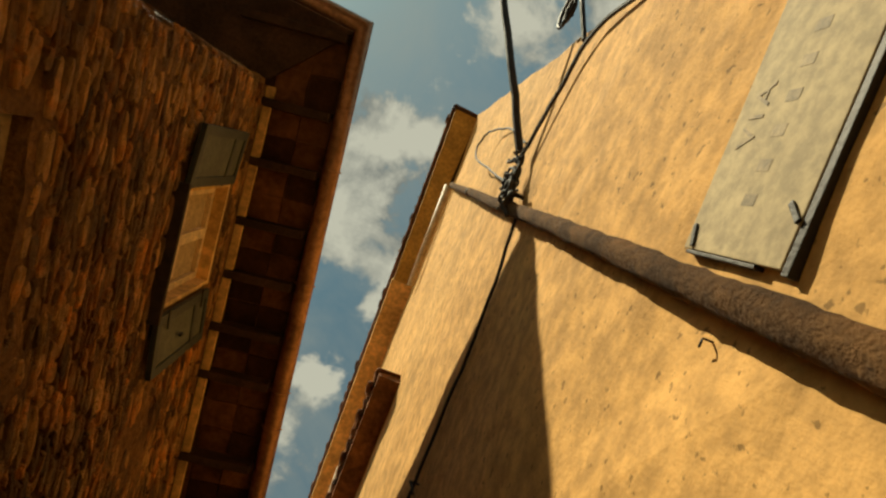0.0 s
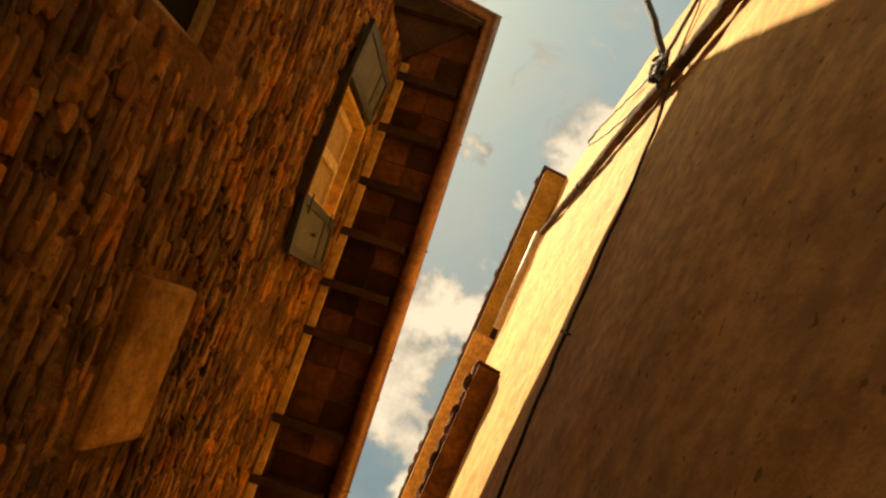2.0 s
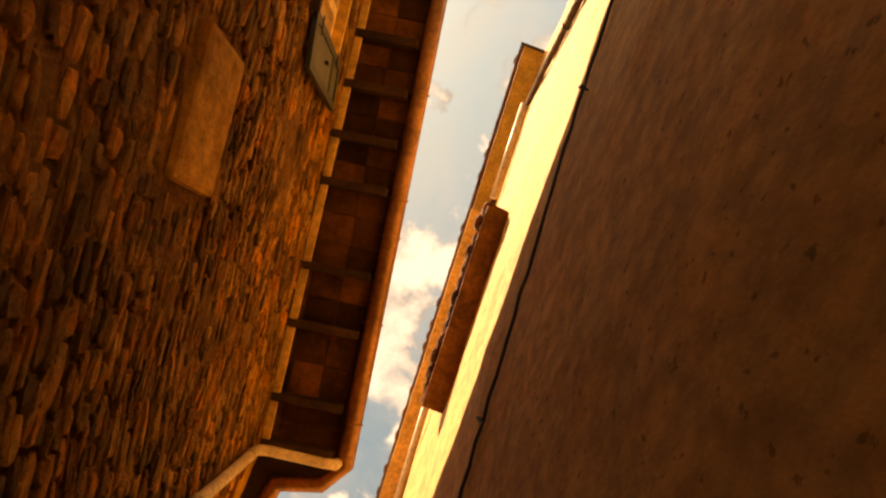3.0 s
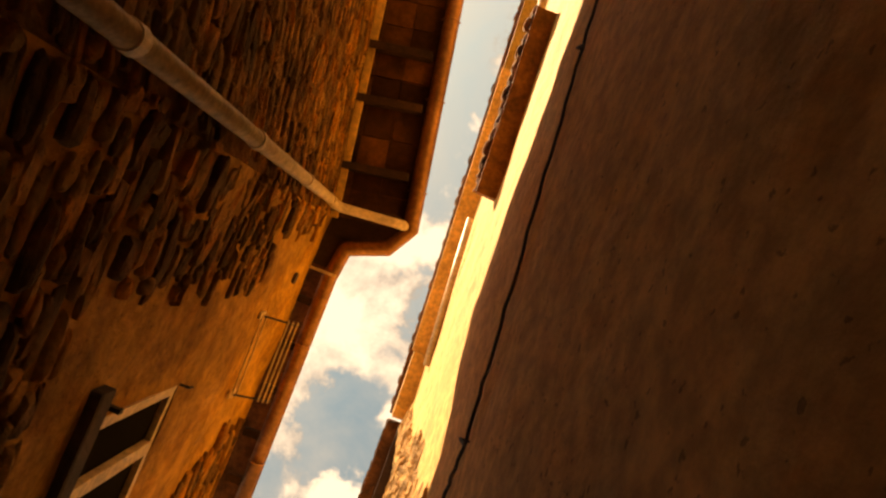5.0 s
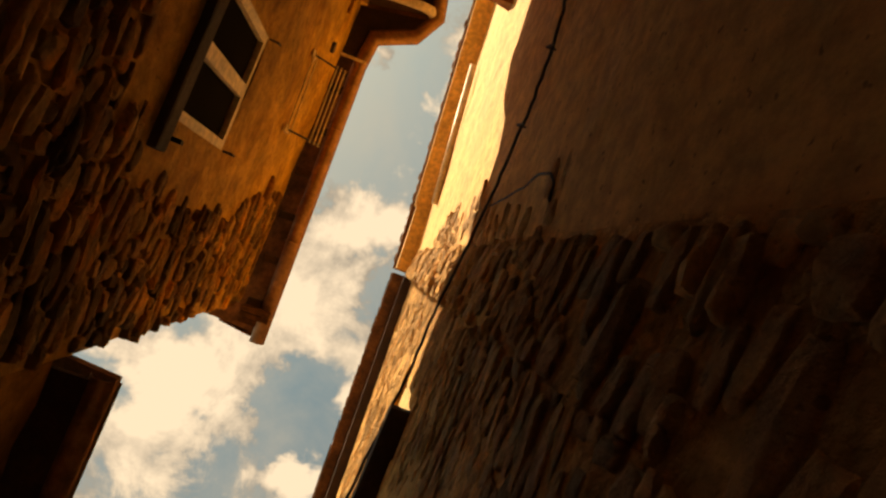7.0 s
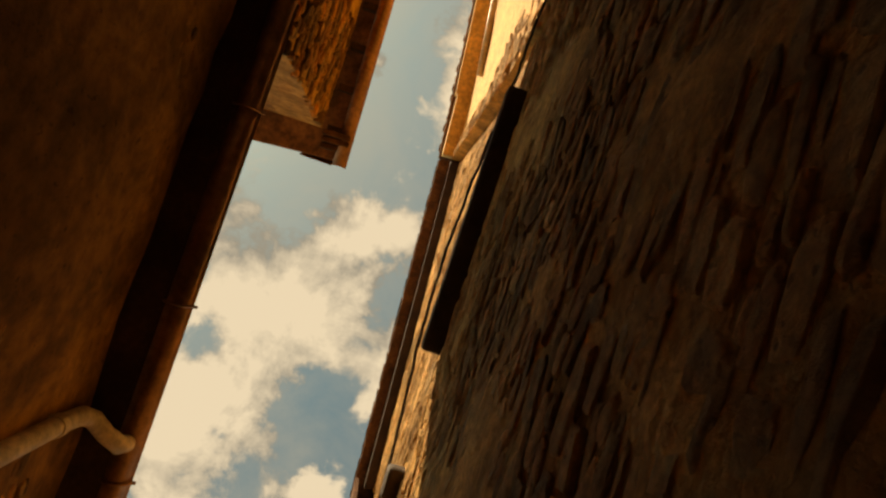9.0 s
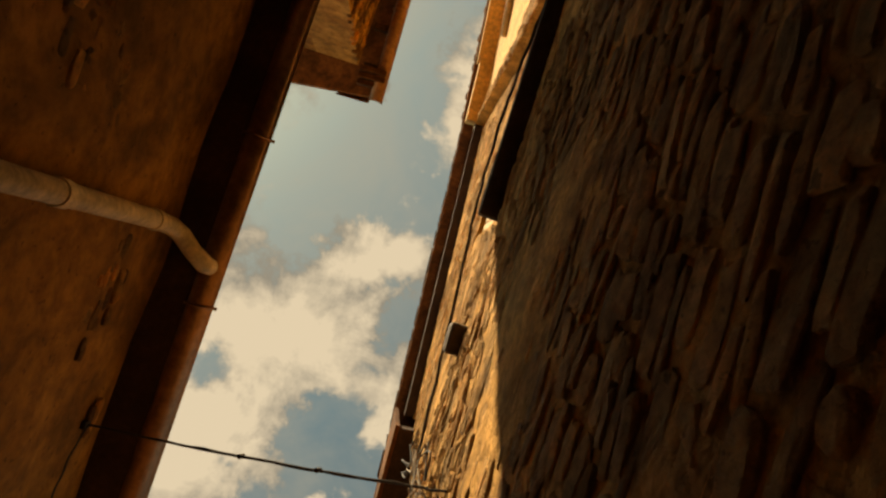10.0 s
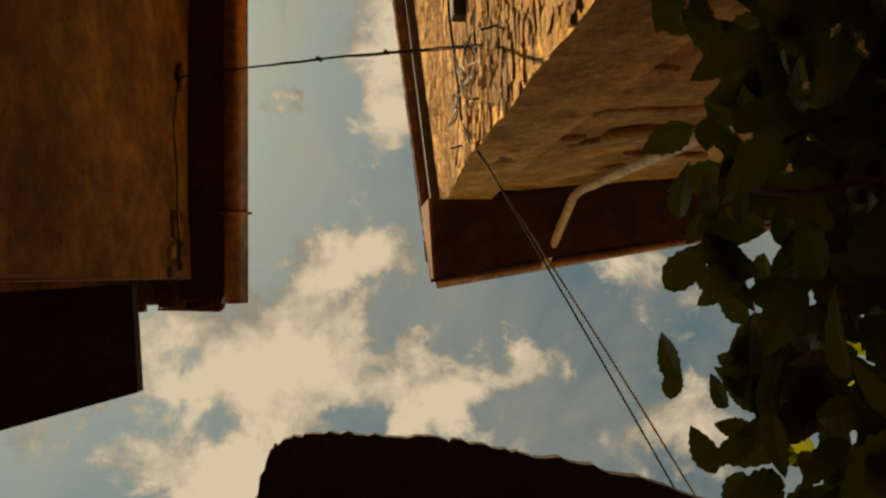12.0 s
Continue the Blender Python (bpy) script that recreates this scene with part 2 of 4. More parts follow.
def one_box(lo, hi, m=None, bevel=0.0):
    bm = bmesh.new()
    box(bm, lo, hi, m, bevel)
    return bm


def prism(pts, bottom, top):
    """A slab over a plan outline; bottom and top give the height at (x, y)."""
    bm = bmesh.new()
    lo = [bm.verts.new((x, y, bottom(x, y))) for x, y in pts]
    hi = [bm.verts.new((x, y, top(x, y))) for x, y in pts]
    bm.faces.new(lo), bm.faces.new(hi)
    for i in range(len(pts)):
        j = (i + 1) % len(pts)
        bm.faces.new((lo[i], lo[j], hi[j], hi[i]))
    return bm


def ring_frame(p, q, r):
    d = (r - p).normalized()
    side = d.cross(Vector((0, 0, 1)))
    if side.length < 0.05:
        side = d.cross(Vector((0, 1, 0)))
    side.normalize()
    return side, side.cross(d).normalized()


def tube(pts, r, segs=10, rough=0.0, bm=None, cap=True):
    bm = bm or bmesh.new()
    pts = [Vector(p) for p in pts]
    rings, up0 = [], None
    for i, p in enumerate(pts):
        d = (pts[min(i + 1, len(pts) - 1)] - pts[max(i - 1, 0)]).normalized()
        if up0 is None:
            up0 = d.orthogonal().normalized()
        up0 = (up0 - d * up0.dot(d)).normalized()
        side = d.cross(up0)
        k = 1.0
        if 0 < i < len(pts) - 1:
            k = 1 / max(0.6, math.cos((pts[i] - pts[i - 1]).angle(pts[i + 1] - pts[i]) / 2))
        ring = []
        for j in range(segs):
            a = 2 * math.pi * j / segs
            rr = r * k * (1 + rough * random.uniform(-1, 1))
            ring.append(bm.verts.new(p + (up0 * math.cos(a) + side * math.sin(a)) * rr))
        rings.append(ring)
    for a, b in zip(rings, rings[1:]):
        for j in range(segs):
            bm.faces.new((a[j], a[(j + 1) % segs], b[(j + 1) % segs], b[j]))
    if cap:
        bm.faces.new(rings[0]), bm.faces.new(rings[-1])
    return bm


def gutter(pts, r, thick=0.006):
    """An open half-round gutter along a path."""
    bm = bmesh.new()
    pts = [Vector(p) for p in pts]
    rings = []
    for i, p in enumerate(pts):
        side, up = ring_frame(pts[max(i - 1, 0)], p, pts[min(i + 1, len(pts) - 1)])
        k = 1.0
        if 0 < i < len(pts) - 1:
            k = 1 / max(0.6, math.cos((pts[i] - pts[i - 1]).angle(pts[i + 1] - pts[i]) / 2))
        prof = [(math.cos(a) * r, -math.sin(a) * r) for a in [math.pi * j / 12 for j in range(13)]]
        prof = [(r + 0.012, 0.008)] + prof
        inner = [(x * (1 - thick / r), y * (1 - thick / r)) for x, y in reversed(prof)]
        rings.append([bm.verts.new(p + side * (x * k) + Vector((0, 0, y))) for x, y in prof + inner])
    for a, b in zip(rings, rings[1:]):
        m = len(a)
        for j in range(m):
            bm.faces.new((a[j], a[(j + 1) % m], b[(j + 1) % m], b[j]))
    bm.faces.new(rings[0]), bm.faces.new(rings[-1])
    return bm


def sag(a, b, drop, n=14, wobble=0.0):
    a, b = Vector(a), Vector(b)
    out = []
    for i in range(n + 1):
        t = i / n
        w = Vector([random.uniform(-1, 1) * wobble for _ in range(3)]) if 0 < i < n else Vector()
        out.append(a.lerp(b, t) - Vector((0, 0, drop * 4 * t * (1 - t))) + w)
    return out


def along(pts, per=6, wobble=0.0):
    """A smooth run through some points."""
    pts = [Vector(p) for p in pts]
    out = []
    for i in range(len(pts) - 1):
        p0, p1, p2, p3 = pts[max(i - 1, 0)], pts[i], pts[i + 1], pts[min(i + 2, len(pts) - 1)]
        for j in range(per):
            t = j / per
            v = 0.5 * ((2 * p1) + (p2 - p0) * t + (2 * p0 - 5 * p1 + 4 * p2 - p3) * t * t + (3 * p1 - p0 - 3 * p2 + p3) * t ** 3)
            out.append(v + Vector([random.uniform(-1, 1) * wobble for _ in range(3)]))
    return out + [pts[-1]]


class Face:
    """A wall's face: s metres along it, v out from it, z up."""

    def __init__(self, a, b, out):
        self.a, self.b = Vector((*a, 0)), Vector((*b, 0))
        self.d = (self.b - self.a).normalized()
        self.length = (self.b - self.a).length
        n = Vector((-self.d.y, self.d.x, 0))
        self.n = n if n.dot(Vector((*out, 0))) > 0 else -n

    def at(self, s, v, z):
        return self.a + self.d * s + self.n * v + Vector((0, 0, z))

    def s_of(self, y):
        return (y - self.a.y) / self.d.y

    def matrix(self, s, v, z):
        """Local x along the wall, y out of it, z up."""
        p = self.at(s, v, z)
        return Matrix(((self.d.x, self.n.x, 0, p.x), (self.d.y, self.n.y, 0, p.y), (0, 0, 1, p.z), (0, 0, 0, 1)))


def wall_mesh(face, z0, z1, holes=(), thick=0.45, step=0.3, uneven=0.012, s0=0.0, s1=None, ends=0.0, tops=None):
    """A thick wall with its openings cut through and an uneven front."""
    s1 = face.length if s1 is None else s1

    def breaks(lo, hi, extra):
        n = max(1, int(round((hi - lo) / step)))
        base = [lo + (hi - lo) * i / n for i in range(n + 1)]
        extra = [e for e in extra if lo < e < hi]
        return sorted({round(v, 4) for v in base if all(abs(v - e) > 0.05 for e in extra) or v in (lo, hi)} | {round(e, 4) for e in extra})

    ss = breaks(s0, s1, [h[i] for h in holes for i in (0, 1)])
    zs = breaks(z0, z1, [h[i] for h in holes for i in (2, 3)])
    ns, nz = len(ss) - 1, len(zs) - 1

    def solid(i, j):
        if not (0 <= i < ns and 0 <= j < nz):
            return False
        cs, cz = (ss[i] + ss[i + 1]) / 2, (zs[j] + zs[j + 1]) / 2
        return not any(h[0] < cs < h[1] and h[2] < cz < h[3] for h in holes)

    bm = bmesh.new()
    cache = {}

    def vert(i, j, back):
        if (i, j, back) not in cache:
            p = face.at(ss[i], 0, zs[j])
            v = -thick if back else uneven * (noise.noise(p * 0.9) * 1.2 + noise.noise(p * 3.1) * 0.7 + noise.noise(p * 7.3) * 0.5)
            cache[i, j, back] = bm.verts.new(face.at(ss[i], v, zs[j]))
        return cache[i, j, back]

    for i in range(ns):
        for j in range(nz):
            if not solid(i, j):
                continue
            f = [vert(i, j, 0), vert(i + 1, j, 0), vert(i + 1, j + 1, 0), vert(i, j + 1, 0)]
            k = [vert(i, j, 1), vert(i + 1, j, 1), vert(i + 1, j + 1, 1), vert(i, j + 1, 1)]
            bm.faces.new(f), bm.faces.new(k)
            for a, (di, dj) in enumerate(((0, -1), (1, 0), (0, 1), (-1, 0))):
                if not solid(i + di, j + dj):
                    b = (a + 1) % 4
                    bm.faces.new((f[a], f[b], k[b], k[a]))
    return bm


def stone_shape(rng, n=10):
    """One rough stone within a unit box: x along, y out, z up."""
    out = []
    pw = rng.uniform(3.5, 8.0)
    for i in range(n):
        a = 2 * math.pi * (i + rng.uniform(-0.25, 0.25)) / n
        c, s = math.cos(a), math.sin(a)
        r = (abs(c) ** pw + abs(s) ** pw) ** (-1 / pw) * 0.5 * rng.uniform(0.86, 1.0)
        out.append((c * r, s * r))
    verts = [(x, -0.6, z) for x, z in out] + [(x, rng.uniform(0.25, 0.6), z) for x, z in out]
    verts += [(x * rng.uniform(0.74, 0.95), rng.uniform(0.62, 1.0), z * rng.uniform(0.70, 0.94)) for x, z in out]
    verts.append((rng.uniform(-0.1, 0.1), rng.uniform(0.7, 1.1), rng.uniform(-0.1, 0.1)))
    faces = []
    for k in (0, n):
        for i in range(n):
            j = (i + 1) % n
            faces.append((k + i, k + j, k + n + j, k + n + i))
    for i in range(n):
        faces.append((2 * n + i, 2 * n + (i + 1) % n, 3 * n))
    return verts, faces


def raw_mesh(name, verts, faces, mat):
    me = bpy.data.meshes.new(name)
    me.from_pydata(verts, [], faces)
    me.materials.append(mat)
    me.update()
    bm = bmesh.new()
    bm.from_mesh(me)
    bmesh.ops.recalc_face_normals(bm, faces=bm.faces)
    bm.to_mesh(me)
    bm.free()
    return me


SHAPES = [stone_shape(random.Random(50 + i)) for i in range(18)]
STONE_WALLS = []


def lean(z):
    """How far the end house's wall leans back at a height."""
    return max(0.0, min(0.055 * (z - 5.6), 0.16))


def lean_back(verts):
    for v in verts:
        v.co.x += lean(v.co.z)



def stones(wall, face, z0, z1, mat, rows, widths, proud, holes=(), s0=0.0, s1=None, where=None, near=None, seed=1, overrun=0.0, limit=290):
    """Courses of rough stones on a wall: those of the near stretch as pieces, the others as one mesh."""
    STONE_WALLS.append((wall, face, z0, z1, mat, rows, widths, proud, holes, s0, s1, where, near, seed, overrun, limit))


def lay_stones(wall, face, z0, z1, mat, rows, widths, proud, holes, s0, s1, where, near, seed, overrun, limit):
    rng = random.Random(seed)
    s1 = face.length if s1 is None else s1
    meshes = [raw_mesh("stone", v, f, mat) for v, f in SHAPES]
    verts, faces, count = [], [], 0
    z = z0
    while z < z1:
        h = rng.uniform(*rows)
        s = s0 + rng.uniform(-0.1, 0.05)
        while s < s1:
            w = rng.uniform(*widths)
            hh = h * rng.uniform(0.72, 1.12)
            cs, cz = s + w / 2, z + h / 2 + rng.uniform(-0.18, 0.18) * h
            s += w + rng.uniform(0.004, 0.03)
            if cs + w / 2 > s1 + overrun * rng.random() + 0.02 or cs - w / 2 < s0 - 0.03:
                w = max(0.06, min(w, 2 * (s1 - cs), 2 * (cs - s0)))
            if cs > s1 or cs < s0:
                continue
            if any(h0 - w * 0.5 < cs < h1 + w * 0.5 and g0 - hh * 0.5 < cz < g1 + hh * 0.5 for h0, h1, g0, g1 in holes):
                continue
            if where and not where(cs, cz):
                continue
            k = rng.randrange(len(SHAPES))
            m = face.matrix(cs, 0.0, cz) @ Euler((rng.uniform(-0.1, 0.1), rng.uniform(-0.09, 0.09), rng.uniform(-0.07, 0.07))).to_matrix().to_4x4()
            if abs(face.b.x - 0.985) < 0.001:
                m = Matrix.Translation((lean(cz), 0, 0)) @ m
            m = m @ Matrix.Diagonal((w * 1.0 * rng.choice((1, -1)), proud * rng.uniform(0.45, 1.25), hh, 1))
            if near and near[0] < cs < near[1] and near[2] < cz < near[3] and count < limit:
                ob = new("stone", meshes[k])
                ob.matrix_world = m
                ob.parent = wall
                count += 1
            else:
                o = len(verts)
                verts += [tuple(m @ Vector(v)) for v in SHAPES[k][0]]
                faces += [tuple(o + i for i in f) for f in SHAPES[k][1]]
        z += h * 0.96
    if verts:
        ob = new("stonework", raw_mesh("stonework", verts, faces, mat))
        ob.parent = wall
        ob["kind"] = "stuff"


def half_tile(r=0.09, length=0.42, thick=0.016, segs=7):
    verts, faces = [], []
    for y, k in ((0, 1.0), (length, 0.82)):
        for rr in (r * k, r * k - thick):
            for i in range(segs + 1):
                a = math.pi * i / segs
                verts.append((math.cos(a) * rr, y, math.sin(a) * rr))
    m = segs + 1
    for i in range(segs):
        faces += [(i, i + 1, 2 * m + i + 1, 2 * m + i), (m + i, m + i + 1, 3 * m + i + 1, 3 * m + i), (i, i + 1, m + i + 1, m + i), (2 * m + i, 2 * m + i + 1, 3 * m + i + 1, 3 * m + i)]
    faces += [(0, m, 3 * m, 2 * m), (segs, m + segs, 3 * m + segs, 2 * m + segs)]
    return raw_mesh("tile", verts, faces, TILE)


TILE_MESH = half_tile()
TILE_ROWS = []


def tile_row(roof, a, b, z, inward, slope, pitch=0.17, seed=3, za=None):
    """Half-round tiles along an eave; their mouths look out over it."""
    rng = random.Random(seed)
    a, b = Vector(a), Vector(b)
    n = int((b - a).length / pitch)
    inward = Vector(inward).normalized()
    for i in range(n):
        p = a.lerp(b, (i + 0.5) / n)
        d = Vector((inward.x, inward.y, slope)).normalized()
        x = Vector((inward.y, -inward.x, 0))
        zv = x.cross(d)
        for over in (0, 1):
            q = Vector((p.x, p.y, z)) + x * (pitch / 2 * over) - d * rng.uniform(0.0, 0.05) + Vector((0, 0, 0.02 + 0.035 * (1 - over)))
            m = Matrix(((x.x, d.x, zv.x, q.x), (x.y, d.y, zv.y, q.y), (x.z, d.z, zv.z, q.z), (0, 0, 0, 1)))
            if over == 0:
                m = m @ Matrix.Rotation(math.pi, 4, "Y") @ Matrix.Translation((0, 0, -0.05))
            ob = new("tile", TILE_MESH)
            ob.matrix_world = m @ Matrix.Rotation(rng.uniform(-0.05, 0.05), 4, "Z")
            ob.parent = roof


def pane(w, h, m, parent, mat=None):
    return part("pane", one_box((-w / 2, -0.004, -h / 2), (w / 2, 0.004, h / 2), m), mat or GLASS, parent, "pale blind behind the pane" if mat else "dark glass pane")


def ring(bm, m, x0, x1, z0, z1, wide, half):
    """A rectangular frame in one piece."""
    loops = []
    for y in (-half, half):
        for k in (0.0, wide):
            loops.append([bm.verts.new(m @ Vector(v)) for v in ((x0 + k, y, z0 + k), (x1 - k, y, z0 + k), (x1 - k, y, z1 - k), (x0 + k, y, z1 - k))])
    for a, b in ((0, 1), (2, 3), (0, 2), (1, 3)):
        for i in range(4):
            j = (i + 1) % 4
            bm.faces.new((loops[a][i], loops[a][j], loops[b][j], loops[b][i]))


def casement(parent, face, s0, s1, z0, z1, depth, bars=2, label="cream painted wooden casement window", rails=1, fw=0.06, paint=None, glass=None):
    """A window set back in its opening: outer frame, mullions, rails, panes, a dark room behind."""
    bm = bmesh.new()
    paint = paint or FRAME
    w, h = s1 - s0, z1 - z0
    m = face.matrix((s0 + s1) / 2, -depth, (z0 + z1) / 2)
    ring(bm, m, -w / 2, w / 2, -h / 2, h / 2, fw, 0.03)
    win = part("window", bm, paint, parent, label)
    xs = [-w / 2 + fw + (w - 2 * fw) * i / bars for i in range(bars + 1)]
    zs = [-h / 2 + fw + (h - 2 * fw) * j / (rails + 1) for j in range(rails + 2)]
    for x in xs[1:-1]:
        part("mullion", one_box((x - 0.045, -0.026, -h / 2 + fw), (x + 0.045, 0.036, h / 2 - fw), m, 0.006), paint, win)
    for z in zs[1:-1]:
        for x0, x1 in zip(xs, xs[1:]):
            part("rail", one_box((x0 + 0.046, -0.02, z - 0.02), (x1 - 0.046, 0.022, z + 0.02), m, 0.004), paint, win)
    for x0, x1 in zip(xs, xs[1:]):
        for za, zb in zip(zs, zs[1:]):
            pane(x1 - x0, zb - za, m @ Matrix.Translation(((x0 + x1) / 2, -0.012, (za + zb) / 2)), win, glass)
    part("room_back", one_box((-w / 2 - 0.02, -0.5, -h / 2 - 0.02), (w / 2 + 0.02, -0.42, h / 2 + 0.02), m), DARKROOM, win, "unlit room behind the glass")
    return win


def shutter(parent, m, w, h):
    """One leaf; local x runs from the hinge outwards, y is its thickness."""
    bm = bmesh.new()
    ring(bm, m, 0, w, -h / 2, h / 2, 0.07, 0.02)
    leaf = part("shutter", bm, SHUTTER, parent, "open dark wooden shutter leaf")
    part("rail", one_box((0.068, -0.017, h * 0.2), (w - 0.068, 0.017, h * 0.2 + 0.06), m, 0.004), SHUTTER, leaf)
    part("panel", one_box((0.07, -0.008, -h / 2 + 0.07), (w - 0.07, 0.008, h * 0.2), m), SHUTTER_IN, leaf)
    part("panel", one_box((0.07, -0.008, h * 0.2 + 0.06), (w - 0.07, 0.008, h / 2 - 0.07), m), SHUTTER_IN, leaf)
    for z in (-h * 0.33, h * 0.33):
        part("hinge", one_box((-0.03, 0.02, z - 0.015), (0.12, 0.028, z + 0.015), m, 0.003), IRON, leaf, "black iron strap hinge")
    part("latch", one_box((w * 0.5, 0.02, -h * 0.1), (w * 0.5 + 0.02, 0.05, -h * 0.1 + 0.05), m, 0.004), IRON, leaf, "small iron latch")
    return leaf


# ---- ground ----
def ground_height(y):
    return 0.98 - 0.105 * (min(max(y, -2), 18) - 0.45)


bm = bmesh.new()
xs = [-400, -60, -12, -4, -2, -1, 0, 1, 2, 4, 12, 60, 400]
ys = [-400, -60, -14, -6, -2] + [i for i in range(-1, 19)] + [26, 60, 400]
grid = [[bm.verts.new((x, y, ground_height(y) + 0.015 * noise.noise(Vector((x, y, 0))))) for x in xs] for y in ys]
for r0, r1 in zip(grid, grid[1:]):
    for i in range(len(xs) - 1):
        bm.faces.new((r0[i], r0[i + 1], r1[i + 1], r1[i]))
tagged(part("ground", bm, GROUND, None), "worn stone paving of a sloping narrow alley", "ground", kind="structure")


def shell(parent, front, deep, z0, z1, mat, y_side=0.45):
    """The plain walls behind a front face that close a house."""
    inward = -front.n
    a, b = front.a + inward * 0.45, front.b + inward * 0.45
    for p, q in ((a, a + inward * deep), (b, b + inward * deep), (a + inward * deep, b + inward * deep)):
        d = (q - p).normalized()
        mid = ((a + b) / 2 + inward * deep / 2)
        side = Vector((-d.y, d.x, 0))
        if side.dot(mid - p) < 0:
            side = -side
        pts = [p, q, q + side * 0.3, p + side * 0.3]
        part("side_wall", prism([(v.x, v.y) for v in pts], lambda x, y: z0, lambda x, y: z1), mat, parent)


# ---- stone house with the deep eave ----
L1 = Face((-1.30, 0.28), (-0.455, 5.78), (1, 0))
stone_house = thing("stone_house", "tall rubble stone house with deep raftered eave and copper gutter", "house")
sA0, sA1 = L1.s_of(1.20), L1.s_of(2.08)
sB0, sB1 = L1.s_of(0.86), L1.s_of(1.98)
holes1 = [(sA0, sA1, 6.98, 8.28), (sB0, sB1, 3.75, 5.17)]
wall = part("wall", wall_mesh(L1, -1.0, 8.84, holes1, thick=0.5, uneven=0.022, step=0.11), MORTAR, stone_house, "brown rubble wall in earth mortar")
big_block = (L1.s_of(2.92), L1.s_of(3.70), 5.28, 5.88)
stones(wall, L1, 2.7, 8.66, STONE, (0.03, 0.085), (0.07, 0.30), 0.026, [(a - 0.02, b + 0.02, c - 0.03, d + 0.03) for a, b, c, d in holes1] + [big_block], near=(0.2, 3.6, 4.3, 7.2), seed=11)
bm = bmesh.new()
box(bm, (-0.39, -0.1, -0.28), (0.39, 0.055, 0.28), L1.matrix((big_block[0] + big_block[1]) / 2, 0, 5.58) @ Matrix.Rotation(0.03, 4, "Y"), 0.035)
part("block_stone", bm, PATCH, wall, "large smooth squared ochre stone block")
bm = bmesh.new()
box(bm, (0, 0.0, 0.035), (L1.length, 0.085, 0.09), L1.matrix(0, 0, 8.75), 0.012)
part("cornice_band", bm, SOFFIT_PALE, stone_house, "pale plaster band under the rafters")
shell(stone_house, L1, 5.0, -1.0, 8.84, PLASTER_OLD)

EA, EB = Vector((-0.72, -0.56)), Vector((0.345, 5.62))
eave_in = Vector((-0.985, 0.17))
FRONT = (-6.9, -0.82)
outline = [tuple(EA), tuple(EB), (-6.2, 6.75), FRONT]
bm = prism(outline, lambda x, y: 8.93, lambda x, y: 9.02)
ridge = [bm.verts.new((-3.7, 2.6, 10.05)), bm.verts.new((-3.55, 4.0, 10.05))]
rim = [bm.verts.new((x, y, 9.021)) for x, y in outline]
for f in ((rim[0], rim[1], ridge[1], ridge[0]), (rim[1], rim[2], ridge[1]), (rim[2], rim[3], ridge[0], ridge[1]), (rim[3], rim[0], ridge[0])):
    bm.faces.new(f)
roof = part("roof", bm, TILE, stone_house, "weathered terracotta hip roof")
d1 = (EB - EA).normalized()
eave_len = (EB - EA).length
run = []
rafter_y = [-0.42, 0.31, 0.86, 1.43, 1.95, 2.47, 2.95, 3.80, 4.37, 5.09, 5.54]
for y in rafter_y:
    s = (y - EA.y) / d1.y
    p = EA + d1 * s + eave_in * 0.09
    q = p + eave_in * 0.98
    ang = math.atan2(eave_in.y, eave_in.x)
    m = Matrix.Translation((p.x, p.y, 8.80)) @ Matrix.Rotation(ang, 4, "Z") @ Matrix.Rotation(-0.02, 4, "Y")
    part("rafter", one_box((0, -0.04, -0.06), (0.99, 0.04, 0.12), m, 0.008), WOOD, stone_house, "dark old timber rafter")
    run.append(s)
rng = random.Random(5)
for s0, s1 in zip(run, run[1:]):
    k = max(1, round((s1 - s0) / 0.3))
    for i in range(k):
        for j in range(3):
            u0, u1 = s0 + (s1 - s0) * i / k + 0.006, s0 + (s1 - s0) * (i + 1) / k - 0.006
            m = Matrix.Translation((EA.x, EA.y, 8.935 + rng.uniform(-0.008, 0.008)))
            base = EA + d1 * u0 + eave_in * (0.06 + 0.31 * j)
            m = Matrix(((d1.x, eave_in.x, 0, base.x), (d1.y, eave_in.y, 0, base.y), (0, 0, 1, 8.925 + rng.uniform(-0.012, 0.006)), (0, 0, 0, 1)))
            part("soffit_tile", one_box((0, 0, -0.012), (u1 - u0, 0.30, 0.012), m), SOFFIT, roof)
fascia = Matrix(((d1.x, eave_in.x, 0, EA.x), (d1.y, eave_in.y, 0, EA.y), (0, 0, 1, 8.90), (0, 0, 0, 1)))
part("fascia", one_box((0, 0.03, -0.06), (eave_len, 0.06, 0.07), fascia, 0.006), WOOD, stone_house, "dark timber fascia board")
part("front_fascia", prism([(-0.72, -0.56), (-6.9, -0.82), (-6.9, -0.79), (-0.72, -0.53)], lambda x, y: 8.84, lambda x, y: 8.97), WOOD, stone_house)
part("front_soffit", prism([(-0.74, -0.52), (-1.36, 0.26), (-6.9, -0.4), (-6.9, -0.78)], lambda x, y: 8.87, lambda x, y: 8.925), WOOD, stone_house, "dark boarded soffit")
F1 = Face((-1.30, 0.28), (-6.2, -0.40), (0, -1))
front_wall = part("front_wall", wall_mesh(F1, -1.0, 8.86, (), thick=0.3, uneven=0.02), MORTAR, stone_house, "brown rubble front wall")
stones(front_wall, F1, 2.0, 8.7, STONE, (0.06, 0.14), (0.14, 0.4), 0.04, s0=0.02, s1=2.2, seed=12)

